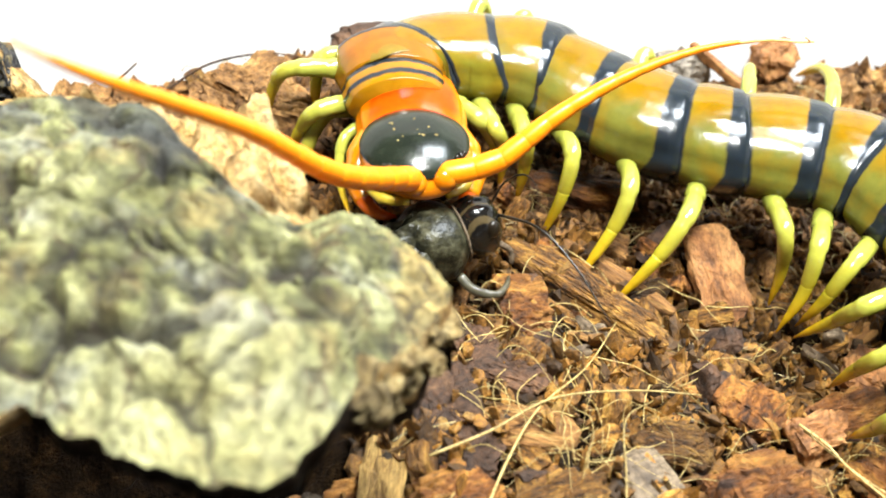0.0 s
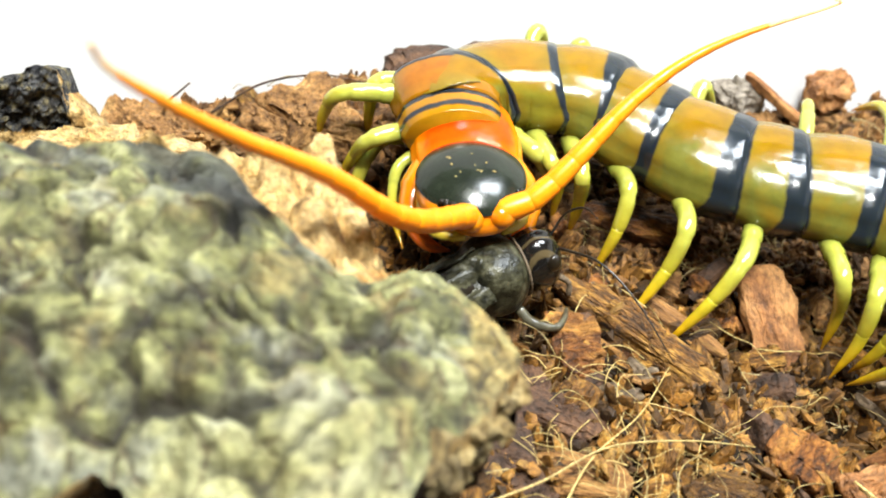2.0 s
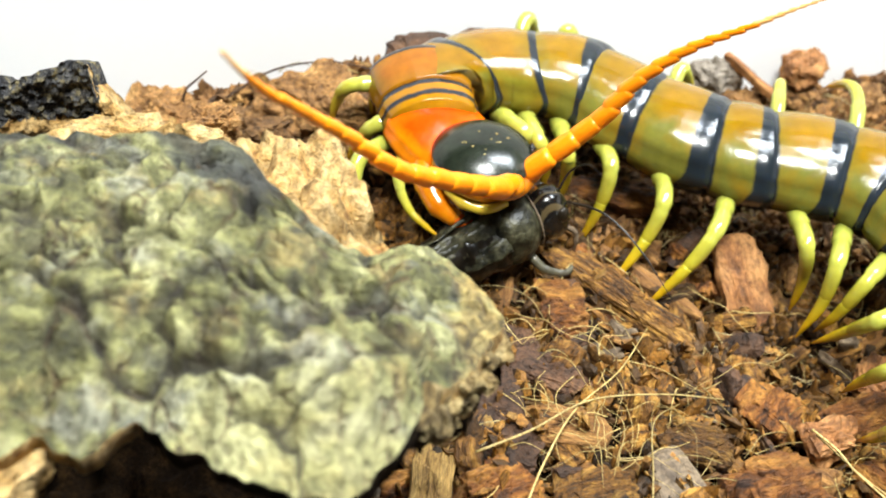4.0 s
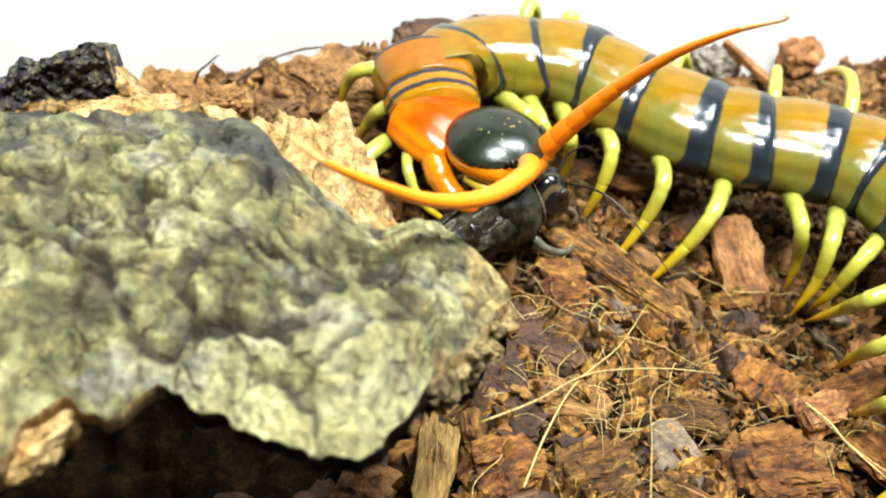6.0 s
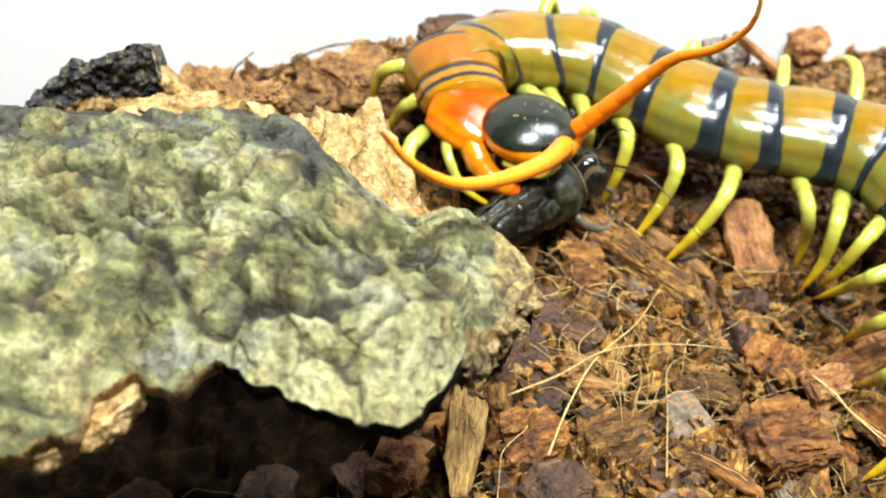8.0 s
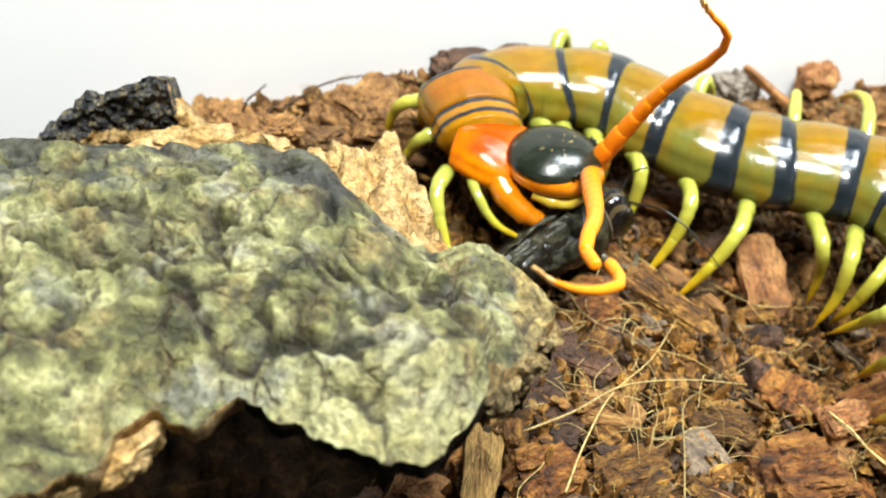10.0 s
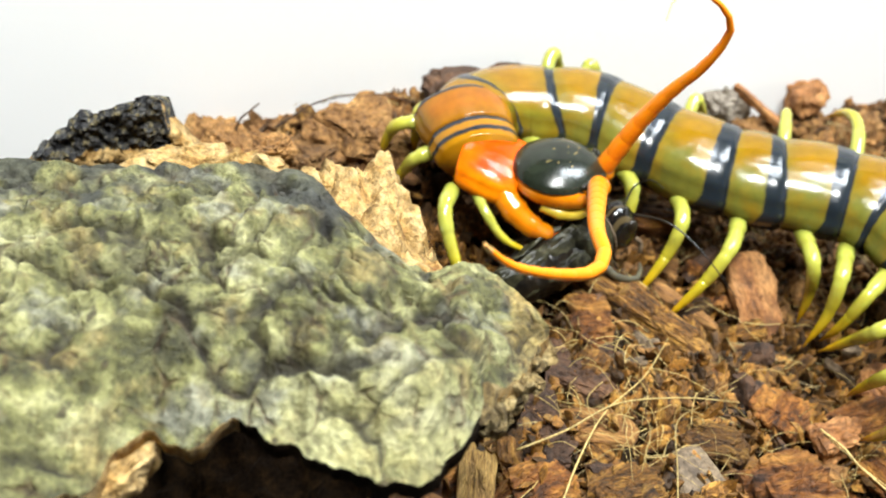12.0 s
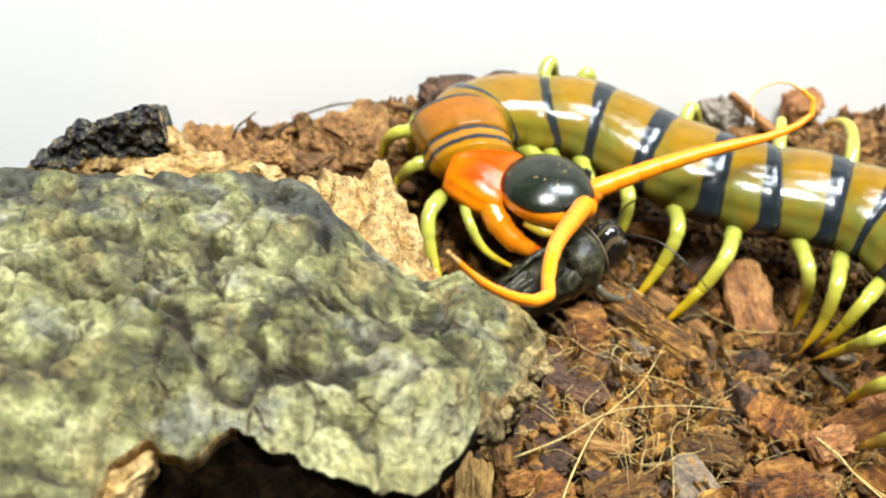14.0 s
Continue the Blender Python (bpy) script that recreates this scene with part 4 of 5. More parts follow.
# ---- the prey ----
def cricket():
    """A dark cricket; origin at the middle of its head, x ahead."""
    prey = tagged(new("cricket"), "shiny dark brown cricket held in the centipede's claws", "cricket")
    bm = bmesh.new()
    ball(bm, (0, 0, 0), (2.7, 3.0, 3.3), rows=16, cols=24)
    for v in bm.verts:
        v.co += v.co.normalized() * (0.12 * math.sin(v.co.y * 4.5) + 0.2 * rough(*v.co, 0.5, 3))
    head = part("head", bm, PREY_HEAD, prey, "round shiny black head with brown stripes")
    for sign in (-1, 1):
        bm = bmesh.new()
        ball(bm, (0.9, sign * 2.5, 1.0), (0.8, 0.6, 1.0), rows=8, cols=12)
        part("eye", bm, PREY_BLACK, head)
        bm = bmesh.new()
        limb(bm, [(2.2, -1.0, 1.2), (4.6, -5.0, 1.2), (6.0, -9.5, -1.0), (6.6, -15.0, -4.5)] if sign < 0 else [(2.4, 1.0, 1.2), (4.4, 1.6, 2.6), (6.0, 0.4, 3.6), (6.4, -1.6, 3.4)], [0.17, 0.13, 0.1, 0.05], 26, 6, swollen=())
        part("feeler", bm, PREY_BLACK, head, "thin black thread-like feeler")
        bm = bmesh.new()
        limb(bm, [(1.8, sign * 1.2, -2.2), (2.8, sign * 1.6, -3.4), (2.6, sign * 1.9, -4.8)], [0.35, 0.32, 0.28], 10, 7)
        part("mouth_palp", bm, CHIP_GREY, head, "small grey palp")
        bm = bmesh.new()
        limb(bm, [(-3.4, sign * 2.8, -2.8), (-2.6, sign * 4.2, -4.0), (-0.6, sign * 5.0, -5.0), (0.8, sign * 4.2, -5.2), (1.8, sign * 2.8, -5.6)], [0.5, 0.48, 0.42, 0.32, 0.2], 22, 10)
        part("front_leg", bm, PREY_LEG, prey, "dull grey-brown front leg")
    bm = bmesh.new()
    ball(bm, (-4.6, 0, 0.1), (3.4, 4.0, 3.9), rows=18, cols=28, power=0.88)
    for v in bm.verts:
        v.co += v.co.normalized() * 0.3 * rough(*v.co, 0.4, 4)
    shield = part("pronotum", bm, PREY_WING, prey, "dark saddle-shaped neck shield")
    bm = bmesh.new()
    tube(bm, [Vector((-1.9, 3.15 * math.cos(a), 0.1 + 3.1 * math.sin(a))) for a in (math.pi * (-0.25 + 1.5 * k / 30) for k in range(31))], [0.14] * 31, 6)
    part("shield_rim", bm, CHIP_GREY, shield, "pale rim of the neck shield")
    bm = bmesh.new()
    limb(bm, [(-6.0, 0, -0.4), (-10.0, 0, -0.8), (-14.0, 0, -1.2), (-18.0, 0, -1.6)], [3.5, 3.6, 3.0, 1.1], 60, 24, swollen=())
    for v in bm.verts:
        v.co += Vector((0, v.co.y, v.co.z)).normalized() * 0.5 * rough(*v.co, 0.45, 4)
    part("abdomen", bm, PREY_BLACK, prey)
    for sign in (-1, 1):
        bm = bmesh.new()
        n, m = 40, 16
        grid = [[bm.verts.new((-6.0 - 10.5 * i / n, sign * (0.1 + 4.0 * (j / m) * (1 - 0.5 * (i / n) ** 2)), 3.8 - 3.2 * (j / m) ** 2 - 2.2 * i / n + 0.12 * math.sin(j * 1.2))) for j in range(m + 1)] for i in range(n + 1)]
        for i in range(n):
            for j in range(m):
                bm.faces.new((grid[i][j], grid[i + 1][j], grid[i + 1][j + 1], grid[i][j + 1]))
        ext = bmesh.ops.extrude_face_region(bm, geom=list(bm.faces))
        bmesh.ops.translate(bm, vec=(0, 0, -0.15), verts=[v for v in ext["geom"] if isinstance(v, bmesh.types.BMVert)])
        bmesh.ops.recalc_face_normals(bm, faces=bm.faces)
        for v in bm.verts:
            v.co.z += 0.7 * rough(v.co.x * 0.6, v.co.y * 1.6, sign, 0.5, 3)
            v.co.y += 0.35 * rough(v.co.x, v.co.y, 4 + sign, 0.5, 3)
        part("wing", bm, PREY_WING, prey, "dull brown veined wing")
    return prey


CRICKET = cricket()
CRICKET.scale = (0.86, 0.86, 0.86)


# ---- chips, sticks, roots and crumbs on the soil ----
def chip_mesh(bm, size, seed, ridged=0.0, cols=18, rows=10, rag=0.16):
    """An angular, splintered wood chip of half-sizes size: cut by a few planes, then roughened along its grain."""
    ball(bm, (0, 0, 0), size, rows=rows, cols=cols, power=0.55)
    big, small = max(size), min(size)
    rnd = random.Random(int(seed * 10))
    cuts = []
    for k in range(7):
        n = Vector((rnd.uniform(-1, 1) / size[0], rnd.uniform(-1, 1) / size[1], rnd.uniform(-1, 1) / size[2])).normalized()
        reach = abs(n.x) * size[0] + abs(n.y) * size[1] + abs(n.z) * size[2]
        cuts.append((n, reach * rnd.uniform(0.5, 0.8)))
    for v in bm.verts:
        for n, far in cuts:
            over = v.co.dot(n) - far
            if over > 0:
                v.co -= n * over * 0.92
        p = v.co * (2.2 / big)
        d = noise.fractal(p + Vector((seed * 7.3, seed * 1.7, 3)), 0.7, 2.2, 4)
        e = noise.fractal(Vector((v.co.x * 0.3, v.co.y * 2.0, v.co.z * 2.0)) + Vector((seed, 0, 0)), 0.8, 2.0, 3) if ridged else 0
        out = v.co.normalized()
        v.co += out * (d * rag * (0.5 * big + 0.5 * small)) + Vector((0, out.y, out.z)) * e * ridged
        v.co.x += 0.5 * ridged * size[0] * 0.3 * noise.noise(Vector((seed, v.co.y * 1.5, v.co.z * 1.5))) * (1 if abs(v.co.x) > 0.6 * size[0] else 0)
    bmesh.ops.recalc_face_normals(bm, faces=bm.faces)


def bark_crumbs(parent):
    """Loose tan crumbs clinging to the broken tip."""
    rnd = random.Random(71)
    for k in range(34):
        x = rnd.uniform(-4.8, 0.5)
        y = bark_front(x) + rnd.uniform(-0.1, 0.5)
        r = rnd.uniform(0.35, 0.85)
        bm = bmesh.new()
        chip_mesh(bm, (r * rnd.uniform(1.0, 2.0), r * rnd.uniform(0.7, 1.1), r * rnd.uniform(0.6, 0.9)), 90 + k, 0.2, 14, 9, 0.4)
        ob = part("cork_crumb", bm, TIP_CRUMB, parent, smooth=False)
        ob.matrix_local = mmpose(x, y, bark_top(x, bark_front(x)) - 0.2 - 5.0 * rnd.random() ** 1.4, rnd.uniform(0, 90), rnd.uniform(0, 90), rnd.uniform(0, 360))


bark_crumbs(bark_slab)


def torn_strips(parent):
    """Pale torn cork that shows below the crust's front edge."""
    for x, y, z, size, turn, seed in ((-28.6, 39.3, 24.2, (3.0, 1.4, 1.6), 62, 140), (-31.6, 36.7, 23.8, (2.2, 1.3, 1.5), 35, 141), (-24.6, 41.6, 25.0, (1.8, 1.0, 1.0), -25, 142)):
        bm = bmesh.new()
        chip_mesh(bm, size, seed, 0.3, 36, 20, 0.24)
        ob = part("torn_strip", bm, CORK, parent, "pale tan torn cork strip", smooth=False)
        ob.matrix_local = mmpose(x, y, z, 0, 8, turn)


torn_strips(bark_slab)


def chip(name, at, size, turn, mat, label, seed, ridged=0.0, group="", rag=0.2, rows=16, cols=28):
    bm = bmesh.new()
    chip_mesh(bm, size, seed, ridged, int(cols * 1.5), int(rows * 1.5), rag * 1.4 if rag >= 0.2 else rag)
    ob = part(name, bm, mat, smooth=False)
    ob.matrix_world = mmpose(*at, *turn)
    return tagged(ob, label, "bark chip" if "chip" in name else "stick", group)


def placed_chips():
    chip("wood_stick", (12.5, 79.2, 2.3), (8.2, 1.6, 1.5), (0, 12, -35), CHIP_BROWN, "fibrous brown splinter of wood lying on soil", 3, 0.5, rows=30, cols=60, rag=0.2)
    chip("wood_stick", (15.8, 83.2, 1.2), (6.2, 0.7, 0.6), (0, 12, -37), STICK, "thin tan splinter lying on the soil", 5, 0.2, rows=8, cols=24, rag=0.08)
    chip("bark_chip", (25.3, 84.4, 0.3), (4.9, 2.4, 0.8), (-16, -34, 103), FLAKE, "flat orange bark flake leaning on the soil", 8, 0.1, rag=0.16, rows=20, cols=36)
    chip("bark_chip", (36.9, 116.5, 5.0), (2.6, 2.0, 2.1), (0, 0, 20), FLAKE, "rounded red-brown bark chip near the wall", 9)
    chip("bark_chip", (26.4, 114.5, 5.2), (3.4, 1.6, 1.8), (0, 15, 30), CHIP_PALE, "grey weathered bark chip near the wall", 10, rag=0.25)
    chip("wood_stick", (30.4, 113.5, 5.4), (4.4, 0.7, 0.6), (0, 34, -20), FLAKE, "short brown stick leaning against the wall", 10.5, rag=0.1)
    chip("bark_chip", (-3.4, 107.0, 11.4), (7.6, 3.0, 2.4), (0, 4, 10), CHIP_DARK, "dark brown ridged bark chip behind the centipede", 11, 0.3, rag=0.2, rows=20, cols=36)
    chip("wood_stick", (-4.6, 57.0, 2.2), (8.4, 1.7, 1.0), (0, 7, 86), TAN_WOOD, "pale tan stick under the bark's edge", 12, 0.4, rows=20, cols=36, rag=0.19)
    chip("bark_chip", (0.8, 56.1, 1.8), (3.4, 3.0, 1.8), (10, 5, 40), CHIP_RED, "chunky orange-brown bark chip", 13, 0.2, rag=0.22, rows=18, cols=32)
    chip("bark_chip", (9.0, 56.7, 1.4), (3.6, 2.0, 1.5), (0, 10, 25), CHIP_BROWN, "angular brown bark chip", 14, 0.2, rag=0.22)
    chip("bark_chip", (-10.4, 53.2, 1.6), (3.4, 2.4, 1.6), (0, 12, 66), FLAKE, "orange-brown bark chip in the shade", 15, 0.2, rag=0.22)
    chip("bark_chip", (24.5, 58.5, -0.9), (4.4, 3.6, 2.3), (5, 5, 15), CHIP_RED, "large lumpy brown bark chip", 16, 0.25, rag=0.22, rows=20, cols=36)
    chip("bark_chip", (16.0, 58.6, 0.3), (3.8, 2.6, 0.8), (10, -15, 120), CHIP_GREY, "smooth grey-violet bark flake", 17, rag=0.18)
    chip("wood_stick", (17.5, 54.0, 0.6), (4.8, 0.7, 0.7), (0, 0, -38), CHIP_RED, "short reddish twig on the soil", 18, 0.1, rag=0.08)
    chip("bark_chip", (17.9, 63.4, 0.0), (3.2, 2.0, 1.5), (0, 0, -12), CHIP_BROWN, "brown bark chip among the roots", 19, 0.2)
    chip("bark_chip", (6.5, 63.4, 1.9), (4.0, 1.9, 1.0), (0, 4, -8), STICK, "tan split wood chip with grain", 20, 0.3, rows=20, cols=36, rag=0.12)
    chip("bark_chip", (0.3, 64.5, 2.4), (3.0, 4.6, 1.5), (10, -10, 15), CHIP_DARK, "dark purple-brown bark chip with ridges", 21, 0.35, rag=0.18, rows=20, cols=36)
    # dark colour here paints the shade beside the slab
    chip("bark_chip", (5.4, 69.5, 2.2), (3.6, 1.7, 1.2), (0, 8, -20), CHIP_DARK, "brown bark chip on the soil, coloured dark for shade", 22, 0.2)
    chip("bark_chip", (7.0, 77.0, 2.6), (2.2, 3.0, 1.3), (20, 0, 10), CHIP_RED, "small fibrous red-brown chip", 23, 0.3)
    chip("bark_chip", (25.8, 69.3, -1.6), (3.4, 3.0, 1.3), (10, 10, 60), CHIP_RED, "broad orange-brown chip with dark edge", 24, 0.2, rag=0.25)
    chip("bark_chip", (32.7, 69.0, -2.4), (4.0, 2.0, 1.4), (0, -8, 20), CHIP_RED, "brown bark chip beside the centipede's feet", 25, 0.2)
    chip("bark_chip", (30.2, 65.6, -1.2), (2.8, 2.0, 1.5), (10, 8, 25), FLAKE, "orange-brown bark chip beside the centipede's feet", 34, 0.2, rag=0.22)
    chip("bark_chip", (36.0, 73.4, -1.6), (2.6, 1.8, 1.3), (4, -10, 70), FLAKE, "orange-brown bark chip beside the centipede's feet", 35, 0.2, rag=0.22)
    chip("bark_chip", (34.6, 61.0, -1.6), (3.0, 2.2, 1.6), (-6, 10, 120), CHIP_RED, "red-brown bark chip beside the centipede's feet", 36, 0.2, rag=0.22)
    chip("bark_chip", (14.0, 95.2, 2.6), (5.2, 1.9, 1.4), (10, 6, -10), CHIP_RED, "smooth red-brown chip under the centipede", 26, 0.15, rows=18, cols=32)
    # two dark chips added to deepen the shade next to the slab
    chip("bark_chip", (2.6, 60.4, 1.9), (2.6, 1.9, 1.2), (6, 10, 70), CHIP_DARK, "dark purple-brown bark chip added for shade beside the slab", 29, 0.3, rag=0.22)
    chip("bark_chip", (2.6, 73.0, 1.9), (2.8, 1.8, 1.1), (8, -6, 110), CHIP_DARK, "dark purple-brown bark chip added for shade beside the slab", 30, 0.3, rag=0.22)
    # coloured dark as well, for shade near the slab's front
    chip("bark_chip", (3.6, 50.5, 1.8), (3.2, 2.6, 1.2), (0, 8, 35), CHIP_DARK, "brown bark chip on the soil, coloured dark for shade", 27, 0.2)
    chip("bark_chip", (13.2, 52.0, 0.8), (2.6, 2.0, 1.1), (0, 8, -35), CHIP_DARK, "dark bark chip on the soil", 28, 0.2)

    # chips under the slab: dark colour stands in for the hollow's shade
    for k, (x, y, s, a) in enumerate(((-19, 57, 3.2, 30), (-25, 60, 3.8, 80), (-31, 56, 3.0, 10), (-15.5, 61, 3.0, 120), (-38, 58, 3.6, 50))):
        chip("bark_chip", (x, y, ground_height(x, y) + 0.9), (s, s * 0.7, 1.3), (0, 8, a), CHIP_DARK, "bark chip in the hollow, coloured dark for shade", 50 + k, 0.2, rag=0.22)


placed_chips()


def clods():
    rnd = random.Random(77)
    for k in range(16):
        x = -36 + 2.2 * k if k < 11 else 14 + 7.5 * (k - 11)
        y = 98 + rnd.uniform(-2, 3) if k < 11 else wall_line(x) - rnd.uniform(3, 7)
        r = rnd.uniform(1.8, 3.2)
        chip("bark_chip", (x, y, ground_height(x, y) + 0.35 * r), (r * rnd.uniform(1.0, 1.5), r, r * 0.7), (rnd.uniform(-20, 20), rnd.uniform(-20, 20), rnd.uniform(0, 180)), CLOD, "crumbly red-brown clod of soil by the wall", 120 + k, 0.1, rag=0.26, rows=18, cols=32)


clods()

CHIP_LABELS = {CHIP_BROWN: "small brown bark chip on the soil", CHIP_RED: "small red-brown bark chip on the soil", CHIP_DARK: "small dark bark chip on the soil", STICK: "small tan wood splinter on the soil", CHIP_GREY: "small grey bark chip on the soil"}


def scattered_chips(count=290):
    rnd = random.Random(11)
    shapes = []
    for k in range(22):
        bm = bmesh.new()
        chip_mesh(bm, (1.0 + rnd.random() * 1.2, 0.6 + rnd.random() * 0.7, 0.35 + rnd.random() * 0.5), 40 + k, 0.18, 16, 10, 0.26)
        mat = (CHIP_BROWN, CHIP_BROWN, CHIP_RED, CHIP_DARK, STICK, CHIP_BROWN, CHIP_GREY)[k % 7]
        ob = part("bark_chip", bm, mat, smooth=False)
        ob.matrix_world = mmpose(60 + k, 100, -1)
        shapes.append((tagged(ob, CHIP_LABELS[mat], "bark chip", "small chips on the soil"), mat))
    for k in range(count):
        x, y = rnd.uniform(-30, 48), rnd.uniform(44, 118)
        if k % 3 == 0:
            x, y = rnd.uniform(-2, 40), rnd.uniform(48, 90)
        elif k % 7 == 1:
            x, y = rnd.uniform(10, 50), rnd.uniform(100, 116)
        y = min(y, wall_line(x) - 3)
        if x < -11 and y < 72:
            x, y = rnd.uniform(0, 40), rnd.uniform(48, 80)
        at = mmpose(x, y, ground_height(x, y) + rnd.uniform(0.3, 1.0), rnd.gauss(0, 32), rnd.gauss(0, 32), rnd.uniform(0, 360))
        src = shapes[k % len(shapes)][0]
        if k < len(shapes):
            src.matrix_world = at
        else:
            ob = copy_thing(src, at)
            ob.scale = [rnd.uniform(0.6, 1.5) * (0.65 if y > 95 else 1.0)] * 3


scattered_chips()


def crumbs(name, count, low, high, seed, region, mat, label, gaps=0.16, lift=0.0):
    """A litter of tiny irregular crumbs in one mesh."""
    rnd = random.Random(seed)
    verts, faces = [], []
    g = (1 + 5**0.5) / 2
    corners = [Vector(c).normalized() for c in ((-1, g, 0), (1, g, 0), (-1, -g, 0), (1, -g, 0), (0, -1, g), (0, 1, g), (0, -1, -g), (0, 1, -g), (g, 0, -1), (g, 0, 1), (-g, 0, -1), (-g, 0, 1))]
    shape = [(0, 11, 5), (0, 5, 1), (0, 1, 7), (0, 7, 10), (0, 10, 11), (1, 5, 9), (5, 11, 4), (11, 10, 2), (10, 7, 6), (7, 1, 8), (3, 9, 4), (3, 4, 2), (3, 2, 6), (3, 6, 8), (3, 8, 9), (4, 9, 5), (2, 4, 11), (6, 2, 10), (8, 6, 7), (9, 8, 1)]
    for k in range(count):
        x, y = rnd.uniform(*region[0]), rnd.uniform(*region[1])
        if y > wall_line(x) - 0.5 or (x < -8 and ground_height(x, y) < -1.5):
            continue
        if rough(x, y, 9, 0.28, 2) > gaps:
            continue
        r = low + (high - low) * rnd.random() ** 3
        turn = Euler([rnd.uniform(0, 6.28) for _ in range(3)]).to_matrix()
        centre = Vector((x, y, soil_height(x, y) + r * 0.35 + lift * rnd.random()))
        n = len(verts)
        stretch, flat = rnd.uniform(1.0, 3.2), rnd.uniform(0.35, 0.9)
        for c in corners:
            v = Vector((c[0] * stretch, c[1], c[2] * flat)) * r * rnd.uniform(0.55, 1.25)
            verts.append((centre + turn @ v) * MM)
        faces += [tuple(n + i for i in f) for f in shape]
    mesh = bpy.data.meshes.new(name)
    mesh.from_pydata(verts, [], faces)
    mesh.materials.append(mat)
    mesh.polygons.foreach_set("use_smooth", [False] * len(faces))
    return tagged(new(name, mesh), label, "soil crumbs", kind="stuff")


crumbs("soil_crumbs", 35000, 0.13, 1.05, 5, ((-46, 52), (40, 90)), CRUMB, "loose brown crumbs of soil and bark")
crumbs("soil_crumbs", 5500, 0.08, 0.7, 15, ((-3, 48), (44, 90)), CRUMB, "small crumbs of bark lying on the chips", 9.0, 1.9)
crumbs("soil_crumbs", 46000, 0.1, 0.8, 6, ((-50, 56), (88, 125)), PEAT, "fine crumbly red-brown soil by the wall", 0.4)


def coir(name, count, seed):
    """Short stray fibres of coir lying all over the soil, in one mesh."""
    rnd = random.Random(seed)
    verts, faces = [], []
    for k in range(count):
        x, y = rnd.uniform(-4, 48), rnd.uniform(46, 116)
        a, up, bend = rnd.uniform(0, 6.28), rnd.gauss(0, 0.3), rnd.gauss(0, 0.5)
        length, r = rnd.uniform(1.2, 5.0), rnd.uniform(0.025, 0.06)
        p = Vector((x, y, soil_height(x, y) + rnd.uniform(0.3, 1.1)))
        rings = []
        for i in range(5):
            way = Vector((math.cos(a) * math.cos(up), math.sin(a) * math.cos(up), math.sin(up)))
            s, u = sides(way)
            rings.append(len(verts))
            verts += [(p + s * r * c + u * r * z) * MM for c, z in ((1, 0), (-0.5, 0.87), (-0.5, -0.87))]
            p = p + way * length / 4
            a, up = a + bend * 0.5, up - 0.1
        for b, c in zip(rings, rings[1:]):
            faces += [(b + j, b + (j + 1) % 3, c + (j + 1) % 3, c + j) for j in range(3)]
    mesh = bpy.data.meshes.new(name)
    mesh.from_pydata(verts, [], faces)
    mesh.materials.append(FIBRE)
    return tagged(new(name, mesh), "short stray coir fibres in the soil", "coir fibres", kind="stuff")


coir("coir_fibres", 2600, 8)


def root(points, radius=0.11, mat=FIBRE, label="thin pale root fibre on the soil"):
    bm = bmesh.new()
    path, length = curve(points, max(8, len(points) * 6))
    n = len(path)
    tube(bm, [Vector(p) for p in path], [0.72 * radius * (1 - 0.6 * k / n) for k in range(n)], 6)
    ob = part("root_fibre", bm, mat)
    return tagged(ob, label, "root fibre", "root fibres")


def wandering_root(rnd, x, y, length, heading, radius):
    pts, z = [], rnd.uniform(1.0, 2.3)
    n = max(4, int(length / 1.5))
    for k in range(n):
        pts.append((x, y, ground_height(x, y) + z + 0.9 * math.sin(math.pi * k / (n - 1)) + rnd.uniform(-0.2, 0.35)))
        heading += rnd.gauss(0, 0.34)
        x, y = x + math.cos(heading) * length / n, y + math.sin(heading) * length / n
    return root(pts, radius)


